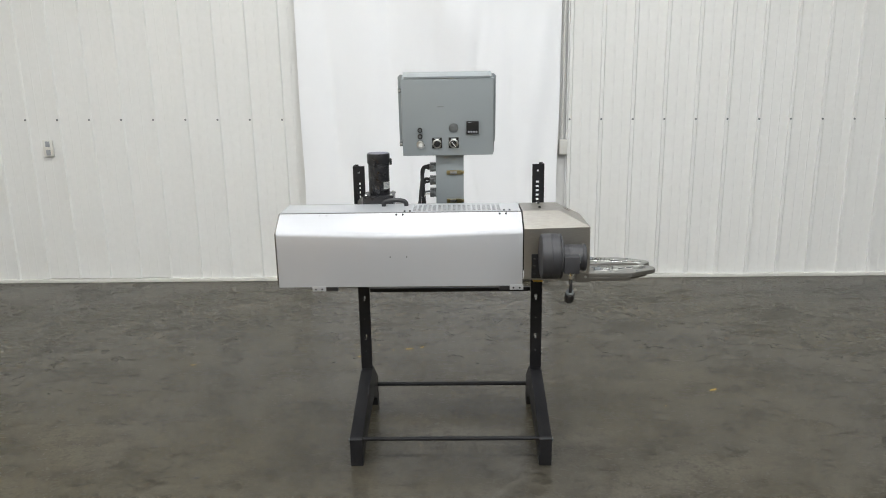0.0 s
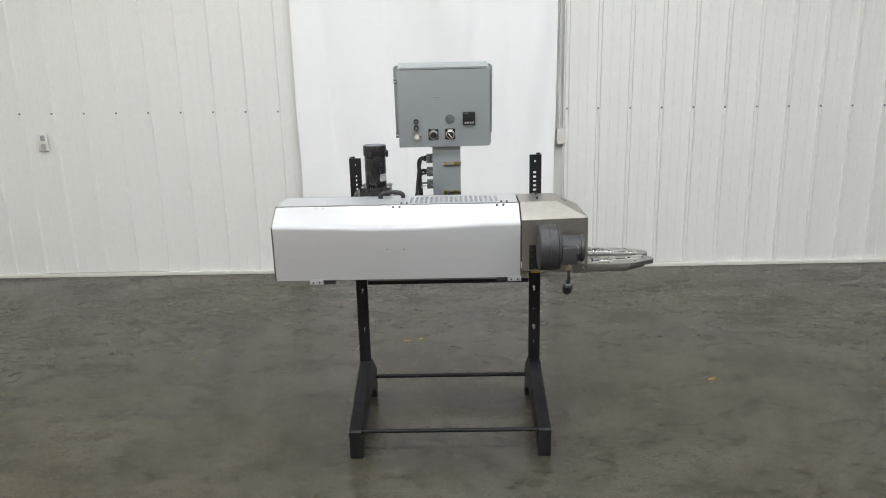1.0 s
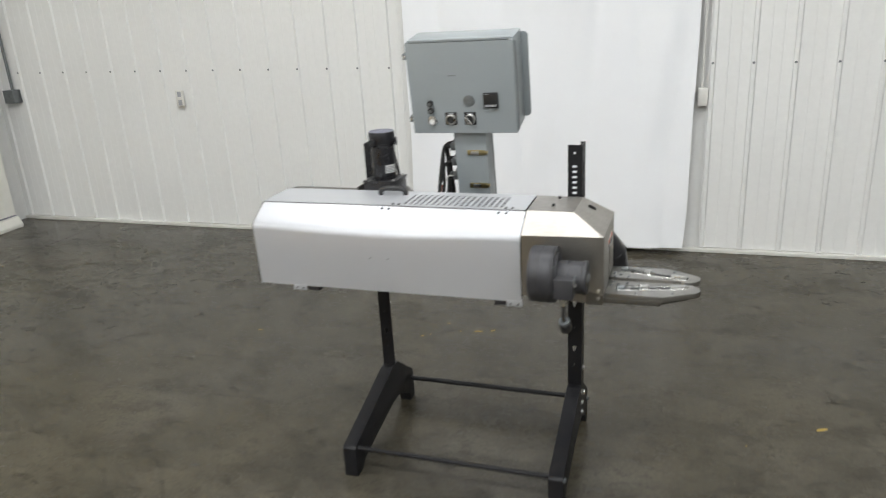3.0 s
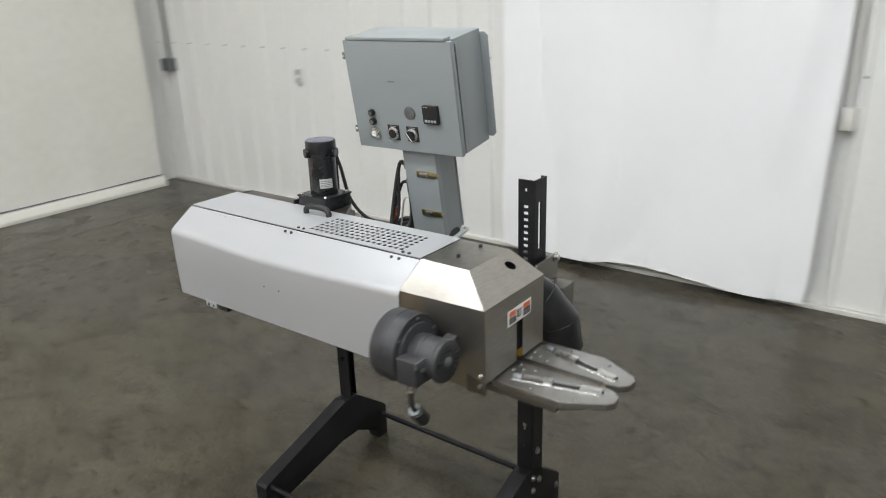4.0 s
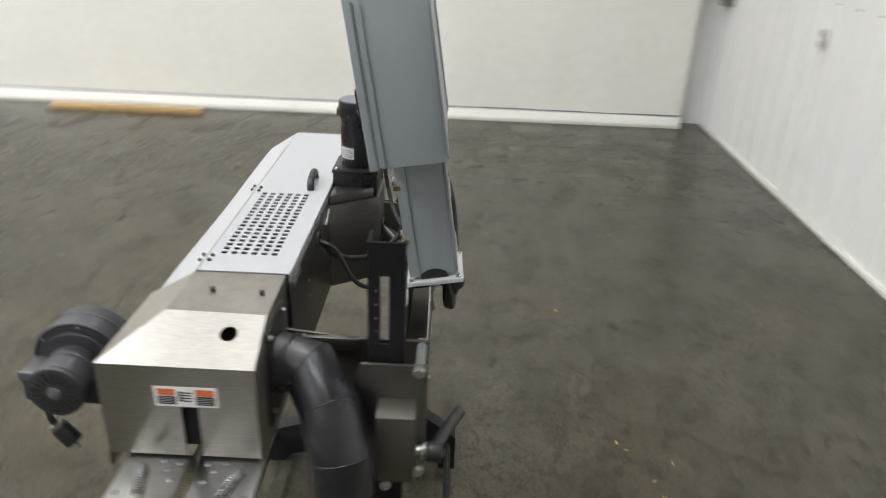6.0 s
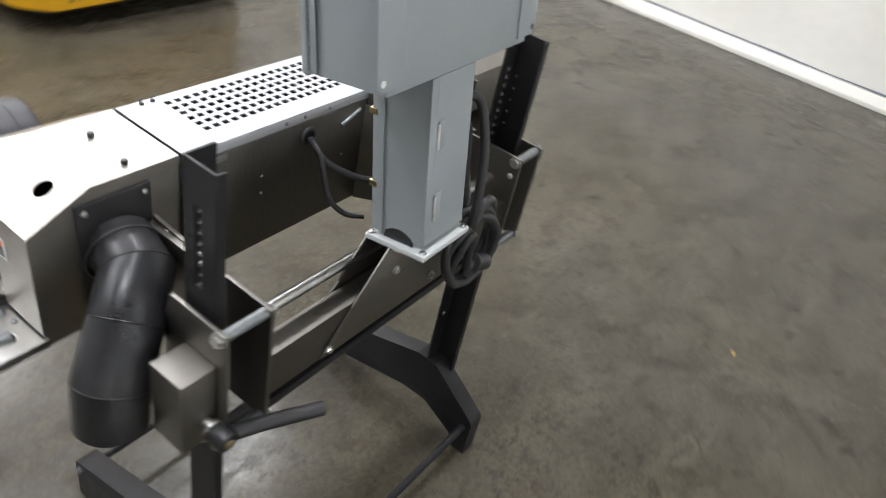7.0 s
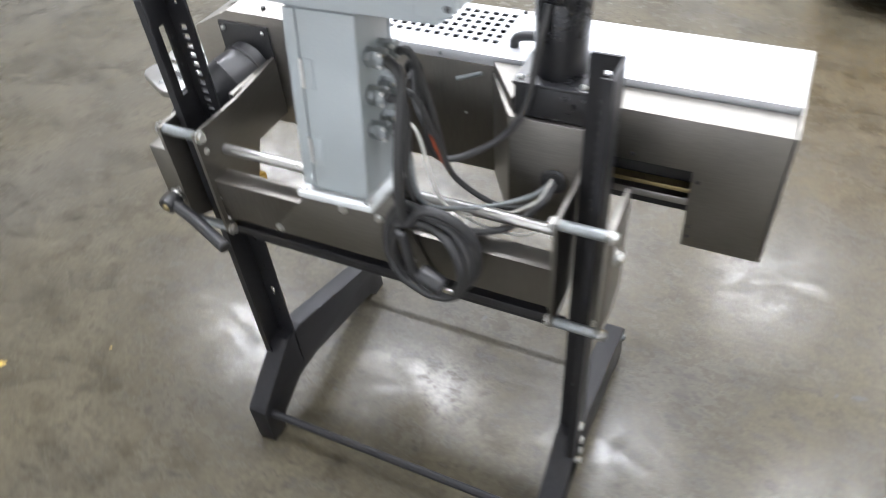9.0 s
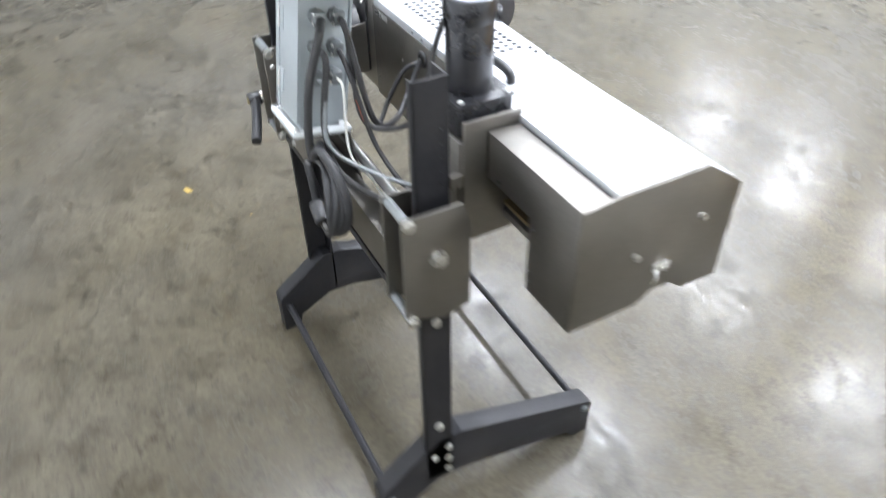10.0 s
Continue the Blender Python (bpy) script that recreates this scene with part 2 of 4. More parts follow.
def prism(bm, poly, axis, lo, hi, bev=0.0, m=None):
    """A polygon drawn in the plane across axis (x: y,z; y: x,z; z: x,y), stretched from lo to hi."""
    t = bmesh.new()

    def at(p, h):
        return {"x": (h, p[0], p[1]), "y": (p[0], h, p[1]), "z": (p[0], p[1], h)}[axis]
    a = [t.verts.new(at(p, lo)) for p in poly]
    b = [t.verts.new(at(p, hi)) for p in poly]
    t.faces.new(a)
    t.faces.new(b[::-1])
    n = len(poly)
    for i in range(n):
        t.faces.new((a[i], b[i], b[(i + 1) % n], a[(i + 1) % n]))
    bmesh.ops.recalc_face_normals(t, faces=t.faces[:])
    if bev:
        bmesh.ops.bevel(t, geom=t.edges[:], offset=bev, segments=2, affect="EDGES", profile=0.6, clamp_overlap=True)
    return merge(bm, t, m)


def rod(bm, a, b, r, n=20, r2=None, bev=0.0):
    """A round bar from a to b, with softened ends."""
    a, b = Vector(a), Vector(b)
    t = bmesh.new()
    L = (b - a).length
    bmesh.ops.create_cone(t, cap_ends=True, segments=n, radius1=r, radius2=r if r2 is None else r2, depth=L)
    if bev:
        rim = [e for e in t.edges if len({round(v.co.z, 5) for v in e.verts}) == 1]
        bmesh.ops.bevel(t, geom=rim, offset=bev, segments=2, affect="EDGES", profile=0.5)
    return merge(bm, t, Matrix.Translation((a + b) / 2) @ (b - a).to_track_quat("Z", "Y").to_matrix().to_4x4())


def hexhead(bm, at, way, r=0.008, h=0.006):
    """A washer and a hexagon head sitting on at, facing way."""
    at, way = Vector(at), Vector(way).normalized()
    rod(bm, at, at + way * h * 0.25, r * 1.25, 18)
    return rod(bm, at + way * h * 0.25, at + way * h, r, 6, bev=r * 0.12)


def dome(bm, at, way, r=0.004, h=0.003):
    at, way = Vector(at), Vector(way).normalized()
    rod(bm, at, at + way * h * 0.5, r, 14)
    return rod(bm, at + way * h * 0.5, at + way * h, r, 14, r2=r * 0.55)


def ring(bm, at, way, r, thick, n=28, k=10):
    """A round bead of radius r about the axis way."""
    at, way = Vector(at), Vector(way).normalized()
    q = way.to_track_quat("Z", "Y").to_matrix()
    t = bmesh.new()
    rows = []
    for i in range(n):
        u = 2 * math.pi * i / n
        row = []
        for j in range(k):
            v = 2 * math.pi * j / k
            d = r + thick * math.cos(v)
            row.append(t.verts.new(at + q @ Vector((d * math.cos(u), d * math.sin(u), thick * math.sin(v)))))
        rows.append(row)
    for i in range(n):
        for j in range(k):
            t.faces.new((rows[i][j], rows[(i + 1) % n][j], rows[(i + 1) % n][(j + 1) % k], rows[i][(j + 1) % k]))
    return merge(bm, t)


def curve_points(pts, step=7):
    """A smooth line through the given points."""
    P = [Vector(p) for p in pts]
    P = [P[0] * 2 - P[1]] + P + [P[-1] * 2 - P[-2]]
    out = []
    for i in range(1, len(P) - 2):
        p0, p1, p2, p3 = P[i - 1:i + 3]
        for s in range(step):
            u = s / step
            out.append(0.5 * ((2 * p1) + (p2 - p0) * u + (2 * p0 - 5 * p1 + 4 * p2 - p3) * u * u + (3 * p1 - p0 - 3 * p2 + p3) * u ** 3))
    out.append(P[-2])
    return out


def tube(bm, pts, r, n=10, smooth=True, ridges=0.0, step=7):
    """A round cable or pipe along points."""
    line = curve_points(pts, step) if smooth else [Vector(p) for p in pts]
    t = bmesh.new()
    rows = []
    up = Vector((0.3, 0.2, 0.93)).normalized()
    for i, p in enumerate(line):
        d = (line[min(i + 1, len(line) - 1)] - line[max(i - 1, 0)]).normalized()
        side = d.cross(up)
        side = side.normalized() if side.length > 1e-4 else d.orthogonal().normalized()
        other = side.cross(d).normalized()
        up = other
        rr = r * (1 + (ridges if i % 2 else -ridges))
        rows.append([t.verts.new(p + side * rr * math.cos(2 * math.pi * j / n) + other * rr * math.sin(2 * math.pi * j / n)) for j in range(n)])
    for a, b in zip(rows, rows[1:]):
        for j in range(n):
            t.faces.new((a[j], a[(j + 1) % n], b[(j + 1) % n], b[j]))
    t.faces.new(rows[0][::-1])
    t.faces.new(rows[-1])
    return merge(bm, t)


def pierced(bm, u0, v0, u1, v1, holes, thick, m):
    """A plate in its own u, v plane with rectangular openings cut right through; m sets it in place."""
    us = sorted({u0, u1, *[h[0] for h in holes], *[h[2] for h in holes]})
    vs = sorted({v0, v1, *[h[1] for h in holes], *[h[3] for h in holes]})

    def full(i, j):
        if not (0 <= i < len(us) - 1 and 0 <= j < len(vs) - 1):
            return False
        cu, cv = (us[i] + us[i + 1]) / 2, (vs[j] + vs[j + 1]) / 2
        return not any(h[0] < cu < h[2] and h[1] < cv < h[3] for h in holes)
    t = bmesh.new()
    grid = {}

    def vert(i, j, k):
        if (i, j, k) not in grid:
            grid[i, j, k] = t.verts.new((us[i], vs[j], k * thick))
        return grid[i, j, k]
    for i in range(len(us) - 1):
        for j in range(len(vs) - 1):
            if not full(i, j):
                continue
            for k in (0, 1):
                t.faces.new([vert(a, b, k) for a, b in ((i, j), (i + 1, j), (i + 1, j + 1), (i, j + 1))])
            for di, dj, a, b in ((-1, 0, (i, j), (i, j + 1)), (1, 0, (i + 1, j), (i + 1, j + 1)), (0, -1, (i, j), (i + 1, j)), (0, 1, (i, j + 1), (i + 1, j + 1))):
                if not full(i + di, j + dj):
                    t.faces.new((vert(*a, 0), vert(*b, 0), vert(*b, 1), vert(*a, 1)))
    return merge(bm, t, m)


def axes(o, u, v):
    """A matrix that sets u, v and their normal as axes at o."""
    u, v = Vector(u), Vector(v)
    w = u.cross(v)
    return Matrix.Translation(o) @ Matrix((u, v, w)).transposed().to_4x4()


# ---- structure ----
WEST, EAST, SOUTH, NORTH = -5.25, 7.5, -11.0, 2.56

bm = mesh()
box(bm, (WEST - 0.6, SOUTH - 0.3, -0.2), (EAST + 0.3, NORTH + 0.5, 0.0), 0)
solid("floor", bm, CONCRETE, "scuffed brown-grey sealed concrete floor", "floor", kind="structure")

FRAME[bpy.data.objects["floor"]] = Matrix()


def mark(name, x, y, r, mt, seed, squash=0.5, turn=0.0, z=0.0006):
    """A flat worn paint mark or chip with a ragged outline."""
    rnd = random.Random(seed)
    t = bmesh.new()
    vs = []
    for k in range(18):
        u = 2 * math.pi * k / 18
        d = r * rnd.uniform(0.55, 1.0)
        px, py = d * math.cos(u), d * math.sin(u) * squash
        vs.append(t.verts.new((x + px * math.cos(turn) - py * math.sin(turn), y + px * math.sin(turn) + py * math.cos(turn), z)))
    t.faces.new(vs)
    return part(name, t, mt, bpy.data.objects["floor"], smooth=0)


for k, (x, y, r, sq, tn) in enumerate(((1.40, 0.315, 0.030, 0.4, 0.5), (-0.30, 0.95, 0.035, 0.4, 0.2), (-0.22, 0.975, 0.020, 0.6, 1.0), (-0.40, 0.93, 0.012, 0.5, 2.0),
                                       (-0.60, 0.83, 0.013, 0.7, 0.4), (-0.56, 0.86, 0.010, 0.5, 1.4), (-1.60, 0.71, 0.020, 0.4, 0.3), (1.09, 0.12, 0.008, 0.5, 0.9), (-0.5, 1.02, 0.016, 0.4, 0.1))):
    mark("paint_mark", x, y, r, YELLOW_WORN, k, sq, tn)
for k, (x, y, r, sq, tn) in enumerate(((-1.14, -0.56, 0.030, 0.35, 0.3), (-1.08, -0.545, 0.012, 0.5, 0.9), (0.30, -0.02, 0.014, 0.6, 0.2), (-0.02, -0.45, 0.018, 0.5, 1.2), (-1.9, -1.0, 0.02, 0.4, 0.4),
                                       (1.9, -0.6, 0.02, 0.4, 1.0), (2.3, 0.4, 0.016, 0.5, 0.2), (0.95, -1.2, 0.018, 0.4, 2.0), (-0.9, 0.6, 0.016, 0.5, 0.7))):
    mark("chip", x, y, r, CHIP, 40 + k, sq, tn)
part("joint", box(mesh(), (-4.42, SOUTH, 0.0002), (-4.412, NORTH - 0.04, 0.0008), 0), CHIP, bpy.data.objects["floor"], smooth=0)

# ceiling is out of view; added, and white so it returns fill light
bm = mesh()
box(bm, (WEST - 0.6, SOUTH - 0.3, CEIL), (EAST + 0.3, NORTH + 0.5, CEIL + 0.2), 0)
solid("ceiling", bm, CEIL_WHITE, "unseen white ceiling added to close the hall and bounce light", "ceiling", kind="structure")

wall = tagged(new("wall_north"), "white ribbed sheet metal wall with screw rows", "wall", kind="structure")
FRAME[wall] = Matrix()
bm = mesh()
box(bm, (WEST - 0.6, NORTH + 0.03, 0.0), (EAST + 0.3, NORTH + 0.25, CEIL), 0)
part("backing", bm, WALL_PAINT, wall)
PITCH, RIB = 0.2625, 0.016
first = -3.496 - 8 * PITCH
PITCH_EAST, first_east = 0.2510, 0.920


def rib_panel(x0, ribs, seed, pitch):
    """One wall sheet: flat with raised square ribs, each with two fine stiffening beads beside it."""
    rnd = random.Random(seed)
    pts = []
    for i in range(ribs):
        c = x0 + i * pitch
        pts += [(c - 0.016, 0.0), (c - 0.013, -RIB), (c + 0.010, -RIB), (c + 0.020, 0.0),
                (c + 0.088, 0.0), (c + 0.093, -0.0015), (c + 0.098, 0.0), (c + 0.160, 0.0), (c + 0.165, -0.0015), (c + 0.170, 0.0)]
    end = x0 + ribs * pitch - 0.026
    pts = [(x0 - 0.026, 0.0)] + pts + [(end, 0.0)]
    poly = [(x, NORTH + y) for x, y in pts] + [(end, NORTH + 0.025), (x0 - 0.026, NORTH + 0.025)]
    return prism(mesh(), poly, "z", 0.030 + rnd.uniform(-0.004, 0.004), CEIL - 0.002)


n_panel = 0
for x, stop, pitch in ((first, first_east - 0.5, PITCH), (first_east, EAST, PITCH_EAST)):
    while x < stop:
        ribs = 4
        if x < first_east < x + 4.2 * pitch:
            ribs = int((first_east - x) / pitch)
        p = part("panel", rib_panel(x, ribs, n_panel, pitch), WALL_PAINT, wall, smooth=0)
        for i in range(ribs):
            cx = x + i * pitch
            if WEST - 0.3 < cx < 4.5:
                part("screw", dome(mesh(), (cx, NORTH - RIB, 1.3345 - 0.0123 * cx), (0, -1, 0), 0.008, 0.008), DULL_ZINC, p)
        x += ribs * pitch
        n_panel += 1
bm = mesh()
box(bm, (WEST - 0.15, NORTH - 0.030, 0.0), (EAST, NORTH + 0.029, 0.028), 0.004)
solid("baseboard", bm, TRIM_WHITE, "white metal base trim along the ribbed wall", "trim", kind="structure")

wall = tagged(new("wall_west"), "wall hung with cream plastic liner sheets", "wall", kind="structure")
FRAME[wall] = Matrix()
bm = mesh()
box(bm, (WEST - 0.55, SOUTH, 0.0), (WEST - 0.15, NORTH + 0.028, CEIL), 0)
part("backing", bm, WALL_PAINT, wall)


LINER_END = 2.30


def liner(y0, y1, seed, z0):
    """A slack liner sheet with soft upright folds and sagging waves."""
    nu, nv = 150, 36
    t = bmesh.new()
    off = Vector((seed * 7.3, seed * 3.1, 0))
    rows = []
    for i in range(nu + 1):
        y = y0 + (y1 - y0) * i / nu
        row = []
        for j in range(nv + 1):
            z = z0 + (CEIL - z0) * j / nv
            d = 0.022 * noise.noise(Vector((y * 2.2, z * 0.35, 0)) + off) + 0.012 * noise.noise(Vector((y * 0.9, z * 1.3, 4)) + off)
            row.append(t.verts.new((WEST + d, y, z)))
        rows.append(row)
    for a, b in zip(rows, rows[1:]):
        for j in range(nv):
            t.faces.new((a[j], a[j + 1], b[j + 1], b[j]))
    return t


for k in range(2):
    part("liner_sheet", liner(LINER_END - 6.6 * (k + 1) + 0.03, LINER_END - 6.6 * k, k, 0.10), LINER, wall, smooth=60)
bm = mesh()
prism(bm, [(WEST - 0.05, 0.0), (WEST + 0.085, 0.0), (WEST + 0.085, 0.035), (WEST + 0.05, 0.100), (WEST - 0.05, 0.104)], "y", SOUTH, LINER_END - 0.01, 0.006)
part("base_curb", bm, LINER, wall, "dirty white base curb")
part("joint_strip", box(mesh(), (WEST - 0.04, SOUTH, 0.105), (WEST + 0.028, LINER_END - 0.015, 0.110), 0.002), DUST, wall, "thin grey joint above the curb")

# unseen walls added to close the hall, grey to keep bounce and reflections low
for name, lo, hi in (("wall_east", (EAST, SOUTH, 0), (EAST + 0.25, NORTH + 0.03, CEIL)), ("wall_south", (WEST - 0.55, SOUTH - 0.25, 0), (EAST + 0.25, SOUTH, CEIL))):
    solid(name, box(mesh(), lo, hi, 0), CLOSING_GREY, "unseen dark grey wall added to close the hall", "wall", kind="structure")

# high-bay fittings under the ceiling, in rows across the hall


def bay_light(x, y, power=1.0):
    """A reflector fitting on two hangers: most light falls, an added uplight washes the ceiling."""
    z = LAMP_Z
    lamp = thing("ceiling_light", (x, y, z), "white high-bay light fitting hung below the ceiling", "lamp", "ceiling lights")
    part("housing", prism(mesh(), [(y - 0.16, z + 0.09), (y + 0.16, z + 0.09), (y + 0.24, z + 0.015), (y - 0.24, z + 0.015)], "x", x - 0.62, x + 0.62, 0.004), TRIM_WHITE, lamp)
    part("diffuser", box(mesh(), (x - 0.58, y - 0.20, z), (x + 0.58, y + 0.20, z + 0.014), 0.005), LENS, lamp)
    for dx in (-0.5, 0.5):
        part("hanger", rod(mesh(), (x + dx, y, z + 0.09), (x + dx, y, CEIL), 0.006, 8), DULL_ZINC, lamp)
    for nm, dz, turn, watts in (("bay_glow", -0.010, 0.0, LAMP_W * power), ("ceiling_fill", 0.10, math.pi, FILL_UP_W)):
        d = bpy.data.lights.new(nm, "AREA")
        d.shape, d.size, d.size_y, d.energy, d.color = "RECTANGLE", 1.14, 0.38 if turn == 0.0 else 0.30, watts, (0.965, 1.0, 1.025)
        ob = new(nm, d)
        ob.location = (0, 0, dz)
        ob.rotation_euler = (turn, 0, 0)
        ob.parent = lamp


for ly, xs in ((-0.1, (-2.3, -0.1, 2.1)), (-3.1, (-2.3, -0.1, 2.1, 4.3)), (-6.15, (-3.7, -1.35, 1.0, 3.35, 5.7)), (-9.35, (-4.5, -2.15, 0.2, 2.55, 4.9, 6.7))):
    for lx in xs:
        bay_light(lx, ly, 0.78 if ly > -1 else 1.04)

# ---- white sheet hung on the ribbed wall ----


def hung_sheet():
    nu, nv = 90, 80
    t = bmesh.new()
    rows = []
    for i in range(nu + 1):
        u = i / nu
        row = []
        for j in range(nv + 1):
            v = j / nv
            z = 0.065 + 3.6 * v
            low = (1 - v) ** 3
            x = -1.235 + 2.07 * u + 0.02 * low * (1 - u) - 0.045 * low * u + 0.03 * low * noise.noise(Vector((u * 4, v * 6, 2)))
            fold = 0.055 * noise.noise(Vector((u * 4.2 + 0.6 * v, v * 0.7, 0.0))) + 0.022 * noise.noise(Vector((u * 11 - v * 2.0, v * 1.6, 5.0)))
            swag = 0.055 * math.exp(-((u - 0.55 - 0.10 * math.sin(v * 5)) / 0.10) ** 2) * math.exp(-((v - 0.62) / 0.16) ** 2)
            hem = 0.06 * low * (0.5 + 0.5 * noise.noise(Vector((u * 5.0, 0, 9)))) + 0.03 * low
            y = NORTH - 0.055 - abs(fold) - swag - hem
            row.append(t.verts.new((x, y, z - 0.02 * low * math.sin(u * 9))))
        rows.append(row)
    for a, b in zip(rows, rows[1:]):
        for j in range(nv):
            t.faces.new((a[j], b[j], b[j + 1], a[j + 1]))
    return t


solid("hanging_sheet", hung_sheet(), SHEET, "white tarpaulin sheet hung over the ribbed wall", "sheet")


def wall_box(x, z, w, h, face, label, holes=True):
    t = thing("wall_outlet", (x, face, z), label, "outlet")
    part("plate", box(mesh(), (x - w / 2, face - 0.012, z - h / 2), (x + w / 2, face, z + h / 2), 0.004), TRIM_WHITE, t)
    if holes:
        for dz in (-0.035, 0.035):
            part("socket", box(mesh(), (x - 0.018, face - 0.016, z + dz - 0.022), (x + 0.018, face - 0.0115, z + dz + 0.022), 0.004), GREY_INK, t)


wall_box(-3.335, 1.147, 0.082, 0.135, NORTH - RIB, "white double socket outlet plate on the ribbed wall")
box2 = thing("junction_box", (0.868, NORTH, 1.10), "small pale junction box with conduit beside the sheet", "junction box")
part("case", box(mesh(), (0.838, NORTH - 0.045, 1.045), (0.903, NORTH, 1.165), 0.006), TRIM_WHITE, box2)
part("conduit", rod(mesh(), (0.862, NORTH - 0.022, 1.165), (0.862, NORTH - 0.022, CEIL - 0.01), 0.009), TRIM_WHITE, box2)
box3 = thing("conduit_box", (-5.17, NORTH, 1.19), "grey outlet box on a thin wall conduit by the corner", "junction box")
part("case", box(mesh(), (-5.23, NORTH - 0.09, 1.13), (-5.11, NORTH, 1.25), 0.008), DULL_ZINC, box3)
part("conduit", rod(mesh(), (-5.17, NORTH - 0.03, 1.25), (-5.17, NORTH - 0.03, CEIL - 0.01), 0.013), DULL_ZINC, box3)

# ---- machine stand ----
stand = thing("machine_stand", (-0.02, -0.1, 0.0), "black painted steel stand with two slotted posts", "stand")
XL0, XL1, XR0, XR1 = -0.470, -0.414, 0.369, 0.425
FOOT = [(-0.465, 0.0), (-0.465, 0.128), (-0.455, 0.137), (-0.03, 0.272), (0.035, 0.272), (0.195, 0.150), (0.205, 0.135), (0.205, 0.0), (0.150, 0.0), (0.140, 0.045), (0.03, 0.105), (-0.06, 0.105), (-0.385, 0.032), (-0.412, 0.0)]
for x0, x1, out in ((XL0, XL1, -1), (XR0, XR1, 1)):
    f = part("foot", prism(mesh(), FOOT, "x", x0, x1, 0.003), BLACK_STEEL, stand)
    xo = x0 if out < 0 else x1
    for yy, zz in ((-0.01, 0.235), (-0.01, 0.185), (-0.01, 0.140), (0.03, 0.210)):
        b2 = hexhead(mesh(), (xo, yy + 0.02, zz), (out, 0, 0), 0.009, 0.008)
        part("bolt", b2, ZINC, f)
    part("bolt", hexhead(mesh(), (xo, -0.44, 0.115), (out, 0, 0), 0.010, 0.008), DULL_ZINC, f)
    part("bolt", hexhead(mesh(), (xo, 0.178, 0.105), (out, 0, 0), 0.010, 0.008), DULL_ZINC, f)
    # post: web to the front, outer flange and a short lip, slots cut through
    slots = [(0.017, 0.972 + 0.0205 * i, 0.034, 0.982 + 0.0205 * i) for i in range(12)] + [(0.021, 1.25, 0.030, 1.259)]
    slots += [(0.022, z, 0.031, z + 0.026) for z in (0.625, 0.425)] + [(0.0185, z + 0.012, 0.0345, z + 0.026) for z in (0.625, 0.425)]
    slots += [(0.024, z, 0.029, z + 0.006) for z in (0.36, 0.53)]
    b = mesh()
    pierced(b, 0.0, 0.12, 0.055, 1.285, slots, 0.005, axes((x0, 0.005, 0.0), (1, 0, 0), (0, 0, 1)))
    fl = ([(0.024, 1.065, 0.041, 1.215)] if out > 0 else []) + [(0.014, 1.06 + 0.03 * i, 0.018, 1.066 + 0.03 * i) for i in range(5)]
    pierced(b, 0.004, 0.12, 0.072, 1.285, fl, 0.005, axes((xo - (0.005 if out > 0 else 0.0), 0.0, 0.0), (0, 1, 0), (0, 0, 1)))
    box(b, (xo - out * 0.018, 0.0675, 0.12), (xo, 0.0725, 1.285), 0.001)
    part("post", b, BLACK_STEEL, stand)
for xx, d in ((XR1, 1), (XL0, -1)):
    for yy, zz in ((0.036, 0.705), (0.036, 0.335)):
        part("bolt", hexhead(mesh(), (xx, yy, zz), (d, 0, 0), 0.010, 0.008), ZINC, stand)
rods = ((-0.435, 0.119, 0.0095), (0.178, 0.108, 0.011))
for yy, zz, r in rods:
    part("tie_rod", rod(mesh(), (XL1, yy, zz), (XR0, yy, zz), r, 18), BLACK_STEEL, stand)
part("rail", box(mesh(), (XL1, 0.014, 0.664), (XR0, 0.034, 0.684), 0.003), BLACK_STEEL, stand)

# ---- height carriage: clamp plates on the posts, cross beam, guide rod, clamp lever ----
car = thing("carriage", (-0.02, 0.06, 0.78), "stainless clamp carriage with cross beam between the posts", "bracket")
for xi, xo, out in ((-0.408, -0.497, -1), (0.350, 0.440, 1)):
    t = 0.008
    part("inner_plate", prism(mesh(), [(-0.178, 0.90), (-0.178, 1.045), (-0.03, 1.03), (0.118, 1.03), (0.118, 0.765), (0.0, 0.765), (-0.06, 0.90)], "x", xi - t / 2, xi + t / 2, 0.001), STEEL, car)
    op = part("outer_plate", prism(mesh(), [(-0.012, 1.03), (0.118, 1.03), (0.118, 0.782), (0.03, 0.745), (-0.03, 0.765), (-0.03, 0.98)], "x", xo - t / 2, xo + t / 2, 0.001), STEEL, car)
    for yy, zz in ((0.104, 1.018), (0.104, 0.768)):
        s = part("standoff", rod(mesh(), (xi, yy, zz), (xo, yy, zz), 0.0105, 18), DULL_ZINC, car)
        for xx, d in ((xo + out * t / 2, out), (xi - out * t / 2, -out)):
            part("bolt", hexhead(mesh(), (xx, yy, zz), (d, 0, 0), 0.0115, 0.010), ZINC, s)
    for zz in (0.98, 0.86, 0.80):
        part("bolt", dome(mesh(), (xi - out * t / 2, 0.100, zz), (-out, 0, 0), 0.007, 0.006), ZINC, car)
        part("bolt", dome(mesh(), (xi - out * (-t / 2 - 0.0), -0.14, zz + 0.05 if zz > 0.85 else 0.915), (out, 0, 0), 0.007, 0.006), ZINC, car)
    if out < 0:
        part("bolt", hexhead(mesh(), (xo - t / 2, 0.042, 0.915), (-1, 0, 0), 0.016, 0.013), ZINC, op)
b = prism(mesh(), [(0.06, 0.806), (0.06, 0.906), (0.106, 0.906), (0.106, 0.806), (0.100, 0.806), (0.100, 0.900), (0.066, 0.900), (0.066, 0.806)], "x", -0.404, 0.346)
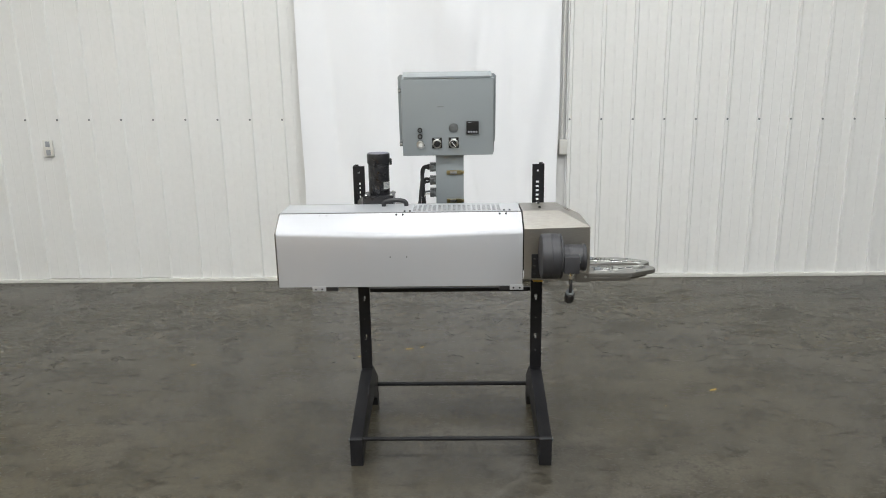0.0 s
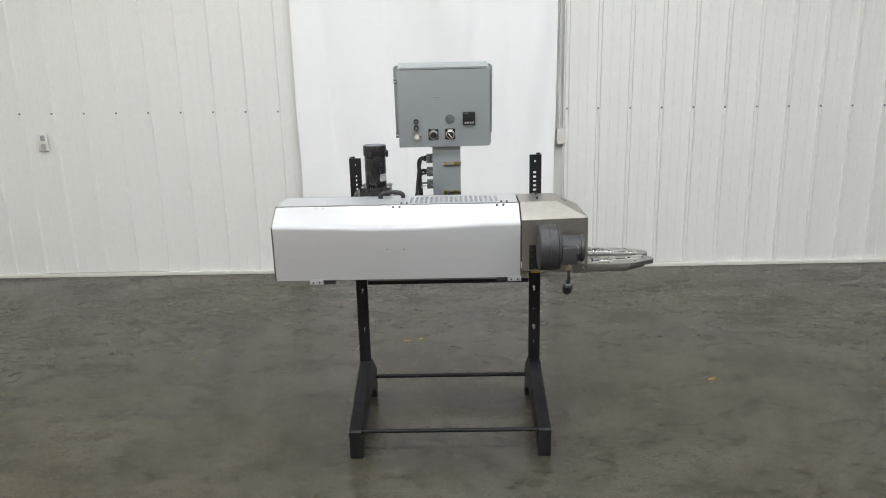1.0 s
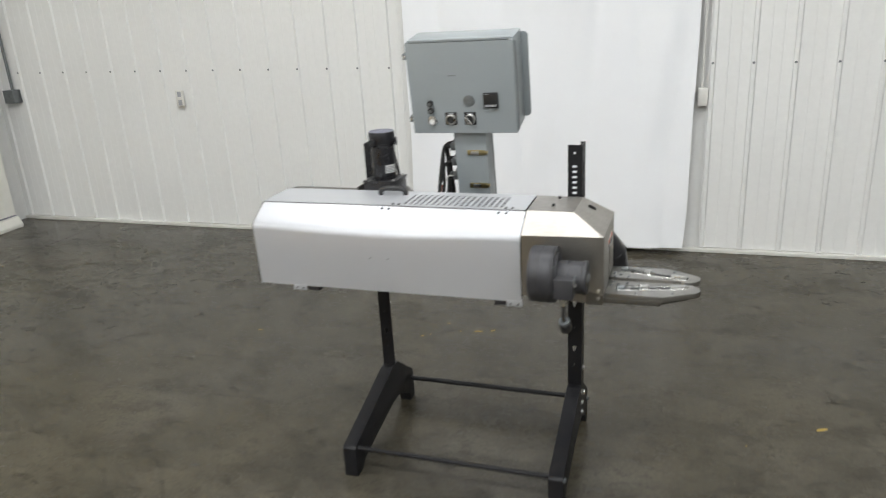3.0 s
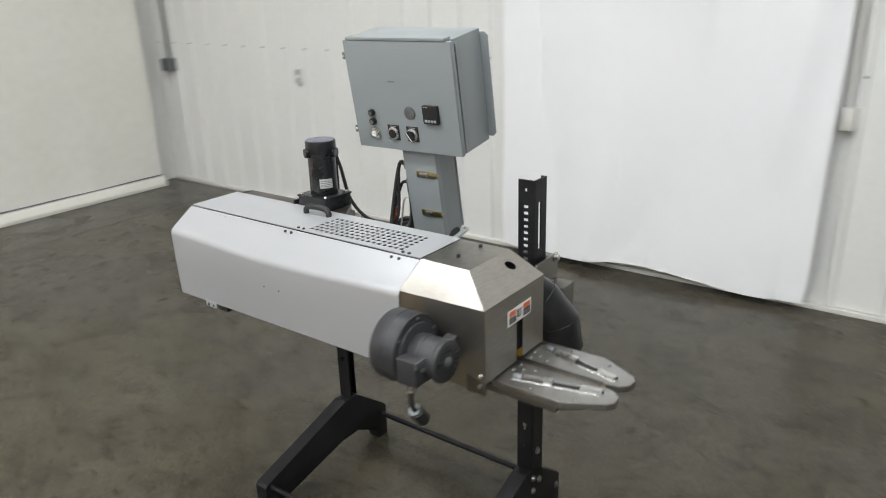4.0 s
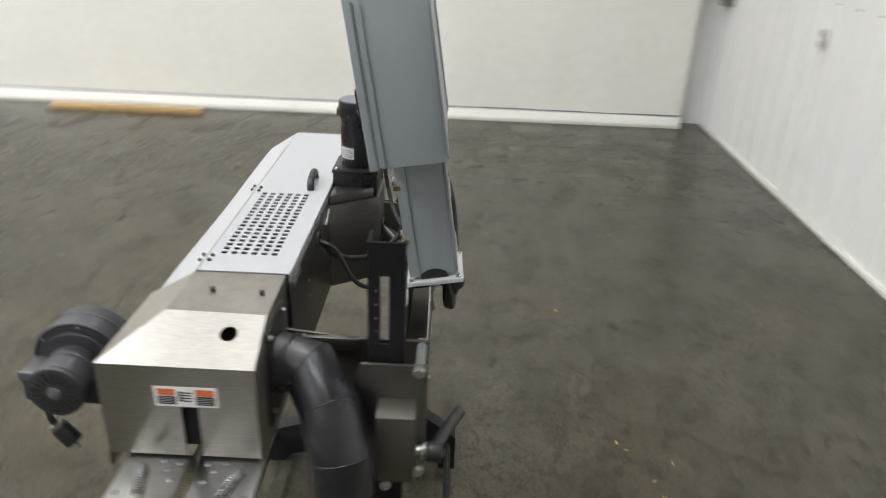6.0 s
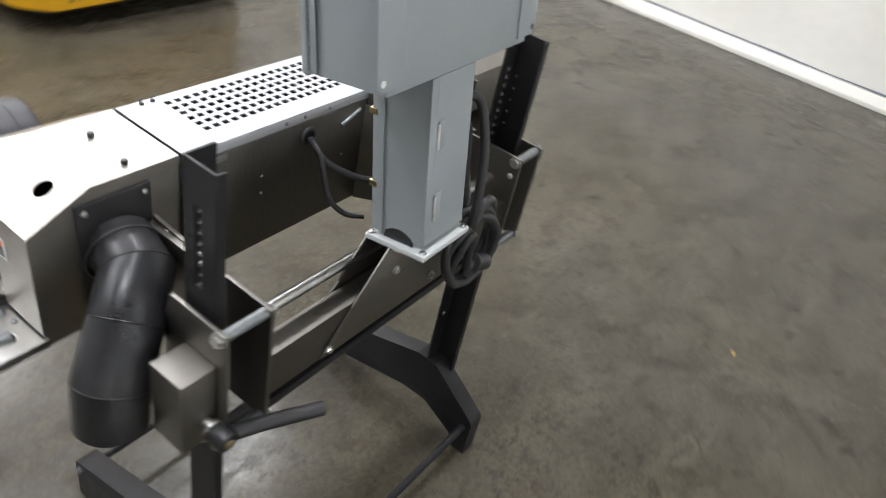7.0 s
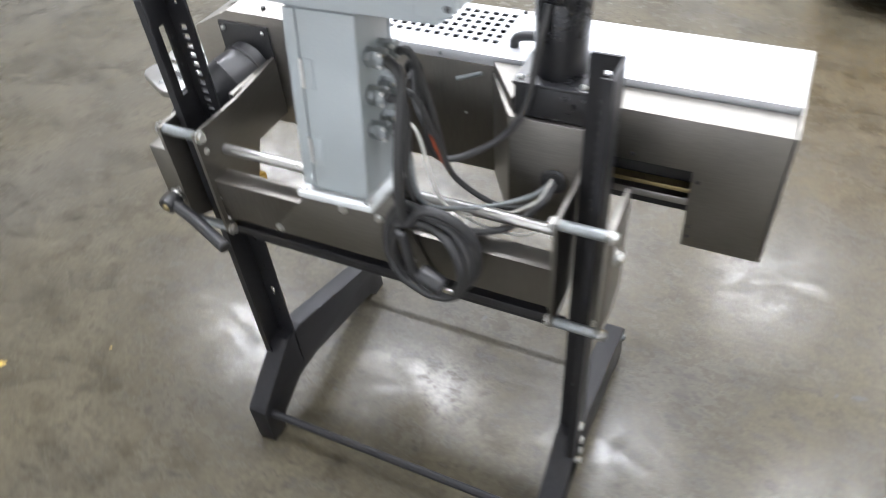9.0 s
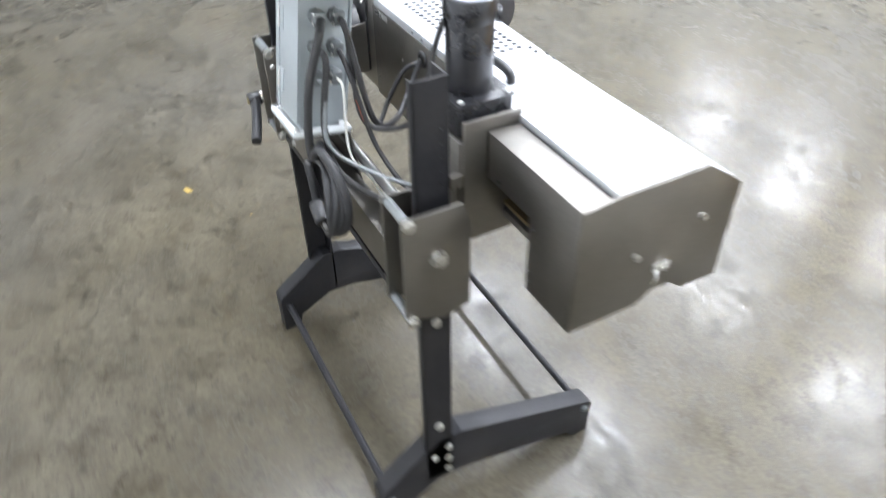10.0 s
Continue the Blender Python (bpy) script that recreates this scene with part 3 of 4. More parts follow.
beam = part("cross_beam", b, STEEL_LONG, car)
part("lower_rail", box(mesh(), (-0.404, 0.072, 0.752), (0.346, 0.098, 0.774), 0.004), BLACK_STEEL, car)
part("guide_rod", rod(mesh(), (-0.404, 0.048, 0.950), (0.346, 0.048, 0.950), 0.0115, 20), BRIGHT_STEEL, car)
for yy in (0.107, 0.052):
    g = part("gusset", prism(mesh(), [(0.052, 1.0), (0.215, 0.812), (-0.17, 0.812), (-0.092, 1.0)], "y", yy, yy + 0.005, 0.0008), STEEL, car)
    if yy > 0.1:
        for xx, zz in ((0.195, 0.826), (0.02, 0.93), (-0.12, 0.84), (-0.06, 0.93)):
            part("bolt", hexhead(mesh(), (xx, yy + 0.005, zz), (0, 1, 0), 0.008, 0.007), ZINC, g)
part("clamp_block", box(mesh(), (0.4442, 0.024, 0.795), (0.512, 0.100, 0.955), 0.004), STEEL, car)
lever = thing("clamp_lever", (0.466, 0.112, 0.838), "black clamp lever on the side of the stainless block", "lever")
part("stud", rod(mesh(), (0.466, 0.1005, 0.842), (0.466, 0.124, 0.840), 0.011), ZINC, lever)
part("washer", rod(mesh(), (0.466, 0.112, 0.841), (0.466, 0.121, 0.840), 0.018, 20, bev=0.002), ZINC, lever)
part("hub", rod(mesh(), (0.466, 0.121, 0.840), (0.466, 0.156, 0.836), 0.0205, 24, bev=0.003), BLACK_PLASTIC, lever)
part("grip", tube(mesh(), [(0.454, 0.140, 0.836), (0.395, 0.156, 0.826), (0.34, 0.174, 0.815), (0.288, 0.192, 0.806)], 0.0138, 12, ridges=0.0), BLACK_PLASTIC, lever)
part("screw", dome(mesh(), (0.466, 0.156, 0.836), (0, 1, 0), 0.009, 0.004), BRASS, lever)
yb = thing("spacer_block", (0.395, -0.05, 0.735), "small yellow plastic block on the post", "block")
part("block", box(mesh(), (0.372, -0.075, 0.735), (0.418, -0.032, 0.790), 0.003), YELLOW_PLASTIC, yb)
part("tab", box(mesh(), (0.380, -0.032, 0.748), (0.410, 0.0045, 0.776), 0.001), STEEL, yb, "stainless fixing tab")
for xi, out in ((-0.408, -1), (0.350, 1)):
    xa, xb = sorted((xi + out * 0.0045, xi + out * 0.017))
    part("arm_bar", box(mesh(), (xa, -0.177, 1.008), (xb, -0.028, 1.036), 0.001), STEEL, car)

# ---- machine housing ----
mach = thing("packaging_machine", (-0.1, -0.3, 0.84), "long white and stainless machine housing carried by the stand", "machine")
X0, XS, X1 = -0.732, 0.289, 0.562


def cover():
    """The bent front cover: upright face, crease that sags a little, slanting strip to the lid."""
    nu = 40
    t = bmesh.new()
    rows = []
    for i in range(nu + 1):
        u = i / nu
        x = X0 + (XS - 0.003 - X0) * u
        sag = 0.012 * math.sin(math.pi * u) ** 2
        belly = 0.006 * math.sin(math.pi * u)
        prof = [(-0.448, 0.838), (-0.470, 0.838), (-0.472 - belly * 0.5, 0.90), (-0.474 - belly, 0.98), (-0.475 - belly, 1.055 - sag), (-0.4735 - belly, 1.066 - sag), (-0.468 - belly, 1.074 - sag * 0.9),
                (-0.460 - belly * 0.7, 1.081 - sag * 0.75), (-0.43, 1.1005 - sag * 0.3), (-0.3795, 1.1335)]
        rows.append([t.verts.new((x, y, z)) for y, z in prof])
    for a, b in zip(rows, rows[1:]):
        for j in range(len(a) - 1):
            t.faces.new((a[j], b[j], b[j + 1], a[j + 1]))
    bmesh.ops.recalc_face_normals(t, faces=t.faces[:])
    bmesh.ops.solidify(t, geom=t.faces[:], thickness=0.0025)
    return t


fc = part("front_cover", cover(), WHITE_COAT, mach, "white powder-coated bent front cover", smooth=50)
for xx in (-0.238, -0.211, 0.195, 0.222):
    part("screw", dome(mesh(), (xx, -0.390, 1.1275), (0, -0.55, 0.83), 0.0045, 0.005), INK, fc)
for xx in (-0.56, -0.533):
    part("screw", dome(mesh(), (xx, -0.390, 1.1272), (0, -0.55, 0.83), 0.003, 0.002), GREY_INK, fc)
for xx in (-0.261, -0.193):
    part("hole", dome(mesh(), (xx, -0.4795, 0.968), (0, -1, 0), 0.0025, 0.002), INK, fc)
for xx in (-0.565, 0.262):
    tab = part("tab", box(mesh(), (xx - 0.028, -0.472, 0.820), (xx + 0.028, -0.469, 0.842), 0.0008), WHITE_COAT, fc)
    for dx in (-0.013, 0.013):
        part("screw", dome(mesh(), (xx + dx, -0.472, 0.829), (0, -1, 0), 0.004, 0.003), INK, tab)
part("latch", box(mesh(), (-0.535, -0.466, 0.818), (-0.487, -0.44, 0.836), 0.002), BLACK_PLASTIC, mach)
part("latch", box(mesh(), (0.19, -0.466, 0.818), (0.232, -0.44, 0.836), 0.002), BLACK_PLASTIC, mach)

vents = [(-0.172 + 0.0212 * i, -0.3515 + 0.0222 * j, -0.172 + 0.0212 * i + 0.0135, -0.3515 + 0.0222 * j + 0.0135) for i in range(18) for j in range(6)]
b = pierced(mesh(), X0 - 0.001, -0.3745, XS - 0.005, -0.181, vents, 0.0025, axes((0, 0, 1.1345), (1, 0, 0), (0, 1, 0)))
box(b, (X0, -0.1825, 1.116), (XS - 0.005, -0.1805, 1.1345), 0.0006)
lid = part("lid", b, WHITE_COAT, mach, "flat white lid with a grid of vent holes")
for xx in (-0.205, -0.182, 0.215, 0.238):
    part("screw", dome(mesh(), (xx, -0.364, 1.137), (0, 0, 1), 0.0048, 0.005), INK, lid)
for xx in (0.0, 0.05, -0.07):
    part("screw", dome(mesh(), (xx, -0.1805, 1.126), (0, 1, 0), 0.004, 0.003), DULL_ZINC, lid)
h = mesh()
tube(h, [(-0.305, -0.236, 1.137), (-0.304, -0.236, 1.150), (-0.290, -0.235, 1.160), (-0.256, -0.233, 1.163), (-0.222, -0.231, 1.160), (-0.208, -0.230, 1.150), (-0.207, -0.230, 1.137)], 0.0098, 12)
part("handle", h, BLACK_PLASTIC, lid, "black bow handle")

# solid black filler: shade under the housing and behind its gaps and vents
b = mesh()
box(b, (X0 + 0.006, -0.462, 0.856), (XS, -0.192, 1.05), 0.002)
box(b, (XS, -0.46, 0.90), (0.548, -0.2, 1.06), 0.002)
part("inner_shade", b, INSIDE_SHADE, mach, "black block standing in for the shade inside the housing")
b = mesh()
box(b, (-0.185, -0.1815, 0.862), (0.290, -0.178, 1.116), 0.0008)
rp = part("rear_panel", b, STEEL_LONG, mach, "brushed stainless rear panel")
part("label", box(mesh(), (0.195, -0.1778, 1.098), (0.272, -0.1768, 1.112), 0.0003), ZINC, rp)
for xx, zz in ((0.11, 1.03), (0.11, 0.99), (0.27, 0.92), (-0.12, 1.0)):
    part("screw", dome(mesh(), (xx, -0.178, zz), (0, 1, 0), 0.003, 0.002), ZINC, rp)
gr = ring(mesh(), (-0.008, -0.176, 1.082), (0, 1, 0), 0.016, 0.005)
rod(gr, (-0.008, -0.180, 1.082), (-0.008, -0.1765, 1.082), 0.015)
part("grommet", gr, RUBBER, rp)
part("bar", rod(mesh(), (-0.105, -0.174, 1.078), (-0.160, -0.174, 1.100), 0.0045), DULL_ZINC, rp)
b = prism(mesh(), [(-0.18, -0.178), (-0.262, -0.05), (-0.418, -0.05), (-0.418, -0.178)], "z", 0.858, 1.103, 0.0015)
gb = part("gear_housing", b, STEEL, mach, "stainless wedge housing under the motor")
part("cap_plate", prism(mesh(), [(-0.185, -0.176), (-0.262, -0.066), (-0.262, -0.176)], "z", 1.106, 1.130, 0.001), STEEL, gb)
gr = ring(mesh(), (-0.353, -0.048, 0.978), (0, 1, 0), 0.022, 0.005)
rod(gr, (-0.353, -0.052, 0.978), (-0.353, -0.048, 0.978), 0.021)
part("grommet", gr, RUBBER, gb)
part("side_plate", box(mesh(), (-0.428, -0.185, 0.87), (-0.420, -0.055, 1.15), 0.001), STEEL, mach)
b = prism(mesh(), [(X0, 0.845), (X0, 1.125), (-0.435, 1.125), (-0.435, 1.02), (-0.588, 1.02), (-0.593, 0.845)], "y", -0.177, -0.105, 0.002)
rb = part("rear_box", b, STEEL, mach, "brushed stainless rear box with a cut-out")
for xx, zz in ((-0.60, 1.0), (-0.60, 0.895), (-0.602, 0.87), (-0.48, 1.035)):
    part("screw", dome(mesh(), (xx, -0.105, zz), (0, 1, 0), 0.004, 0.003), INK, rb)
# black slab set in the cut-out to stand for its shade
part("recess_shade", box(mesh(), (-0.60, -0.19, 0.90), (-0.43, -0.176, 1.03), 0.001), INSIDE_SHADE, mach)
part("belt_guide", box(mesh(), (-0.598, -0.172, 0.935), (-0.43, -0.150, 0.945), 0.002), BRASS, mach)
part("belt_track", box(mesh(), (-0.598, -0.172, 0.905), (-0.43, -0.150, 0.922), 0.002), BRIGHT_STEEL, mach)
b = prism(mesh(), [(-0.105, 0.845), (-0.105, 1.125), (-0.182, 1.134), (-0.378, 1.134), (-0.474, 1.068), (-0.471, 0.842), (-0.38, 0.844), (-0.345, 0.872), (-0.30, 0.872), (-0.265, 0.847)], "x", X0 - 0.006, X0 - 0.0015, 0.001)
ep = part("end_plate", b, STEEL, mach, "stainless end plate with a wing latch")
for yy, zz in ((-0.39, 1.02), (-0.24, 0.98)):
    part("stud", rod(mesh(), (X0 - 0.006, yy, zz), (X0 - 0.014, yy, zz), 0.007), ZINC, ep)
b = mesh()
box(b, (X0 - 0.010, -0.330, 0.920), (X0 - 0.006, -0.290, 0.938), 0.001)
tube(b, [(X0 - 0.008, -0.30, 0.925), (X0 - 0.018, -0.292, 0.915), (X0 - 0.016, -0.288, 0.900), (X0 - 0.010, -0.296, 0.895)], 0.0025, 8)
ring(b, (X0 - 0.013, -0.318, 0.930), (1, 0.3, 0.2), 0.008, 0.002)
part("wing_latch", b, ZINC, ep)


def head():
    """Stainless end hood: flat top, slanting front and end strips, a round port cut in the end strip."""
    t = bmesh.new()
    co = dict(A=(XS + 0.002, -0.377, 1.137), B=(0.449, -0.380, 1.137), C=(0.455, -0.187, 1.137), D=(XS + 0.002, -0.187, 1.137),
              E=(XS + 0.002, -0.476, 1.079), F=(0.560, -0.476, 1.085), G=(0.562, -0.187, 1.085),
              e=(XS + 0.002, -0.476, 0.866), f=(0.560, -0.476, 0.852), g=(0.562, -0.187, 0.885), d=(XS + 0.002, -0.187, 0.862), h=(0.562, -0.476, 0.885),
              gg=(0.562, -0.187, 0.858), s1=(0.562, -0.328, 0.885), s2=(0.562, -0.328, 0.998), s3=(0.562, -0.296, 0.998), s4=(0.562, -0.296, 0.885))
    v = {k: t.verts.new(c) for k, c in co.items()}
    t.faces.new([v[k] for k in "ABCD"])
    t.faces.new([v[k] for k in "EFBA"])
    t.faces.new([v[k] for k in "efFE"])
    t.faces.new([v[k] for k in ("d", "D", "C", "G", "g", "gg")])
    t.faces.new([v[k] for k in ("F", "h", "s1", "s2")])
    t.faces.new([v[k] for k in ("F", "s2", "s3", "G")])
    t.faces.new([v[k] for k in ("s3", "s4", "g", "G")])
    nrm = (Vector(co["G"]) - Vector(co["C"])).cross(Vector(co["B"]) - Vector(co["C"])).normalized()
    c = Vector((0.494, -0.249, 1.137 - 0.052 * (0.494 - 0.4535) / 0.107))
    a1 = nrm.orthogonal().normalized()
    a2 = nrm.cross(a1)
    hole = [t.verts.new(c + 0.0165 * (a1 * math.cos(2 * math.pi * i / 24) + a2 * math.sin(2 * math.pi * i / 24))) for i in range(24)]
    es = [t.edges.new((hole[i], hole[(i + 1) % 24])) for i in range(24)]
    for a, b in ("BF", "FG", "GC", "CB"):
        e = t.edges.get((v[a], v[b])) or t.edges.new((v[a], v[b]))
        es.append(e)
    bmesh.ops.triangle_fill(t, edges=es, use_beauty=True)
    bmesh.ops.recalc_face_normals(t, faces=t.faces[:])
    bmesh.ops.solidify(t, geom=t.faces[:], thickness=0.0025)
    return t


hd = part("end_hood", head(), STEEL_LIT, mach, "stainless end hood with slanting edges", smooth=20)
for xx, yy in ((0.37, -0.315), (0.375, -0.215)):
    part("screw", rod(mesh(), (xx, yy, 1.137), (xx, yy, 1.145), 0.0055, 12, bev=0.001), INK, hd)
for yy, zz in ((-0.478, 0.90), (-0.478, 0.875)):
    part("bolt", hexhead(mesh(), (0.545, yy + 0.002, zz), (0, -1, 0), 0.006, 0.006), ZINC, hd)
part("weld_flap", prism(mesh(), [(0.505, 0.852), (0.560, 0.852), (0.560, 0.885), (0.505, 0.90)], "y", -0.479, -0.4765), STEEL, hd)
# warning sticker: white border, orange and black fields, a plain pictogram
st = part("warning_sticker", box(mesh(), (0.5625, -0.373, 1.000), (0.5633, -0.257, 1.044), 0.0002), PAPER, hd, "white, orange and black warning sticker")
for y0, y1, z0, z1, mt in ((-0.367, -0.334, 1.025, 1.039, ORANGE), (-0.367, -0.334, 1.005, 1.023, INK), (-0.297, -0.263, 1.025, 1.039, ORANGE), (-0.297, -0.263, 1.005, 1.024, INK)):
    part("print_field", box(mesh(), (0.5633, y0, z0), (0.5638, y1, z1), 0), mt, st, smooth=0)
b = mesh()
box(b, (0.5633, -0.328, 1.012), (0.5638, -0.322, 1.034), 0)
for k in range(4):
    box(b, (0.5633, -0.321, 1.012 + 0.006 * k), (0.5638, -0.305 + 0.002 * (k % 2), 1.0145 + 0.006 * k), 0)
part("pictogram", b, INK, st, smooth=0)
for k in range(4):
    part("text_bar", box(mesh(), (0.5638, -0.364, 1.008 + 0.0038 * k), (0.5641, -0.340, 1.0093 + 0.0038 * k), 0), GREY_INK, st, smooth=0)
    part("text_bar", box(mesh(), (0.5638, -0.294, 1.008 + 0.0038 * k), (0.5641, -0.268, 1.0093 + 0.0038 * k), 0), GREY_INK, st, smooth=0)
fp = part("flange_plate", box(mesh(), (0.352, -0.1865, 0.90), (0.485, -0.181, 1.112), 0.001), BLACK_PLASTIC, hd, "black flange plate")
for xx, zz in ((0.365, 1.098), (0.472, 1.098), (0.472, 0.93), (0.365, 0.93)):
    part("bolt", dome(mesh(), (xx, -0.181, zz), (0, 1, 0), 0.006, 0.007), ZINC, fp)

# ---- guide fork at the outlet ----
fork = thing("guide_fork", (0.56, -0.31, 0.85), "pair of pointed polished steel guide plates at the outlet", "guide")
for sgn in (-1, 1):
    c = -0.3095

    def q(x, d, s=sgn, c=c):
        return (x, c + s * d)
    outline = [q(0.555, 0.006), q(0.81, 0.008), q(0.836, 0.012), q(0.858, 0.032), q(0.862, 0.060), q(0.848, 0.080), q(0.757, 0.128), q(0.745, 0.132), q(0.555, 0.130)]
    gp = part("guide_plate", prism(mesh(), outline, "z", 0.861, 0.880, 0.0025), BRIGHT_STEEL, fork)
    under = [q(0.57, 0.02), q(0.80, 0.02), q(0.825, 0.06), q(0.745, 0.115), q(0.57, 0.115)]
    part("under_plate", prism(mesh(), under, "z", 0.846, 0.8605, 0.001), STEEL, gp)
    a, e = Vector((*q(0.590, 0.092), 0.8805)), Vector((*q(0.824, 0.038), 0.8805))
    d = (e - a).normalized()
    n = Vector((-d.y, d.x, 0))
    L = (e - a).length
    slot = [a + d * (0.010 - 0.010 * math.cos(u)) + n * 0.0115 * math.sin(u) for u in (-1.57, -1.05, -0.52, 0.0, 0.52, 1.05, 1.57)]
    slot += [e - d * (0.010 - 0.010 * math.cos(u)) + n * 0.0115 * math.sin(u) for u in (1.57, 1.05, 0.52, 0.0, -0.52, -1.05, -1.57)]
    # not cut through: a black flat on the plate paints the slot's shade
    part("slot", prism(mesh(), [(p.x, p.y) for p in slot], "z", 0.8803, 0.8812), INSIDE_SHADE, gp)
    part("slot_rim", tube(mesh(), [p + Vector((0, 0, 0.0004)) for p in slot + slot[:1]], 0.0014, 6, smooth=False), ZINC, gp)
    lift = Vector((0, 0, 0.004))
    ro = part("roller", rod(mesh(), a + d * 0.006 + lift, a + d * L * 0.13 + lift, 0.0100, 16, bev=0.002), DULL_ZINC, gp)
    part("pin", rod(mesh(), a + d * L * 0.13 + lift, a + d * L * 0.40 + lift, 0.0035, 10), DULL_ZINC, ro)
    helix = [a + d * (L * 0.14 + L * 0.24 * k / 72) + n * 0.0082 * math.cos(k * math.pi / 4) + Vector((0, 0, 0.005 + 0.0082 * math.sin(k * math.pi / 4))) for k in range(73)]
    part("spring", tube(mesh(), helix, 0.0016, 6, smooth=False), ZINC, gp)
    part("clip", box(mesh(), (-0.011, -0.0105, 0.0), (0.011, 0.0105, 0.012), 0.002, m=axes(a + d * L * 0.41, d, n)), ZINC, gp)
    part("shoe", box(mesh(), (-0.027, -0.0105, 0.0), (0.027, 0.0105, 0.008), 0.003, m=axes(a + d * L * 0.86, d, n)), ZINC, gp, "bright sliding shoe")
    for xx, dd in ((0.580, 0.026), (0.598, 0.044), (0.625, 0.030), (0.575, 0.058), (0.775, 0.098), (0.66, 0.116)):
        part("bolt", dome(mesh(), (*q(xx, dd), 0.880), (0, 0, 1), 0.0055, 0.0035), DULL_ZINC, gp)
b = mesh()
box(b, (0.52, -0.318, 0.872), (0.80, -0.314, 0.884), 0.001)
box(b, (0.52, -0.305, 0.872), (0.80, -0.301, 0.884), 0.001)
part("channel", b, STEEL, fork)
b = mesh()
for k in range(30):
    box(b, (0.60 + 0.007 * k, -0.3135, 0.866), (0.6045 + 0.007 * k, -0.3055, 0.879), 0.0006)
part("chain", b, BRASS, fork)
part("support_bar", box(mesh(), (0.50, -0.44, 0.845), (0.74, -0.425, 0.862), 0.002), STEEL, fork)

# ---- blower on the hood ----
blow = thing("blower", (0.42, -0.57, 0.98), "dark grey cast blower with drum scroll and motor", "blower")
BY, BZ = -0.580, 0.991
b = rod(mesh(), (0.346, BY, BZ), (0.422, BY, BZ), 0.090, 48, bev=0.010)
sc = part("scroll", b, FAN_GREY, blow)
part("rim", ring(mesh(), (0.424, BY, BZ), (1, 0, 0), 0.0868, 0.0038, 48, 10), FAN_GREY, sc)
part("cover_disc", rod(mesh(), (0.418, BY, BZ), (0.4265, BY, BZ), 0.084, 48, bev=0.002), FAN_GREY, sc)
part("step", rod(mesh(), (0.424, BY, BZ), (0.434, BY, BZ), 0.070, 40, bev=0.004), FAN_GREY, sc)
part("seam", ring(mesh(), (0.385, BY, BZ), (1, 0, 0), 0.0885, 0.0035, 48, 8), FAN_GREY, sc)
for k in range(6):
    u = 0.4 + math.pi * k / 3
    part("bolt", dome(mesh(), (0.4265, BY + 0.080 * math.cos(u), BZ + 0.080 * math.sin(u)), (1, 0, 0), 0.004, 0.003), DULL_ZINC, sc)
part("outlet_duct", box(mesh(), (0.352, -0.585, 0.903), (0.422, -0.480, 0.966), 0.004), FAN_GREY, blow)
mp = part("mount_plate", box(mesh(), (0.322, -0.484, 0.872), (0.436, -0.4775, 0.975), 0.001), BLACK_STEEL, blow)
for zz in (0.890, 0.925, 0.955):
    part("bolt", dome(mesh(), (0.334, -0.484, zz), (0, -1, 0), 0.0045, 0.004), INK, mp)
MY, MZ = -0.582, 0.986
b = rod(mesh(), (0.432, MY, MZ), (0.514, MY, MZ), 0.051, 36, bev=0.005)
mo = part("motor", b, FAN_GREY, blow)
part("band", rod(mesh(), (0.452, MY, MZ), (0.466, MY, MZ), 0.0525, 36, bev=0.001), FAN_GREY, mo)
part("end_bell", rod(mesh(), (0.508, MY, MZ), (0.524, MY, MZ), 0.0545, 36, bev=0.005), FAN_GREY, mo)
for k in range(18):
    u = 2 * math.pi * k / 18
    t = bmesh.new()
    bmesh.ops.create_cube(t, size=1.0)
    t.transform(Matrix.Translation((0.5240, MY, MZ)) @ Matrix.Rotation(u, 4, "X") @ Matrix.Translation((0, 0, 0.034)) @ Matrix.Diagonal((0.002, 0.0055, 0.021, 1)))
    part("vent_slot", t, INK, mo)
part("hub", dome(mesh(), (0.524, MY, MZ), (1, 0, 0), 0.013, 0.006), DULL_ZINC, mo)
part("terminal_box", box(mesh(), (0.430, MY - 0.082, MZ - 0.046), (0.490, MY - 0.030, MZ + 0.020), 0.004), FAN_GREY, mo)
part("box_lid", box(mesh(), (0.4895, MY - 0.084, MZ + 0.004), (0.4935, MY - 0.036, MZ + 0.022), 0.001), DULL_ZINC, mo)
part("bracket", prism(mesh(), [(MY - 0.03, MZ - 0.056), (-0.4775, MZ - 0.056), (-0.4775, MZ + 0.014), (MY + 0.048, MZ + 0.000)], "x", 0.446, 0.480, 0.003), FAN_GREY, mo)
for yy, zz in ((MY - 0.056, MZ - 0.006), (-0.490, MZ - 0.012), (-0.490, MZ - 0.044)):
    part("bolt", hexhead(mesh(), (0.480 if yy > -0.5 else 0.490, yy, zz), (1, 0, 0), 0.005, 0.006), ZINC, mo)
CY2 = MY - 0.062
part("cord_clamp", rod(mesh(), (0.460, CY2, 0.942), (0.460, CY2, 0.916), 0.013, 16), ZINC, blow)
part("cord", tube(mesh(), [(0.460, CY2, 0.925), (0.459, CY2 - 0.003, 0.895), (0.459, CY2 + 0.002, 0.868), (0.459, CY2 + 0.014, 0.850)], 0.0065), RUBBER, blow)
pg = part("plug", rod(mesh(), (0.459, CY2 + 0.012, 0.853), (0.460, CY2 + 0.040, 0.815), 0.019, 20, bev=0.004), BLACK_PLASTIC, blow)
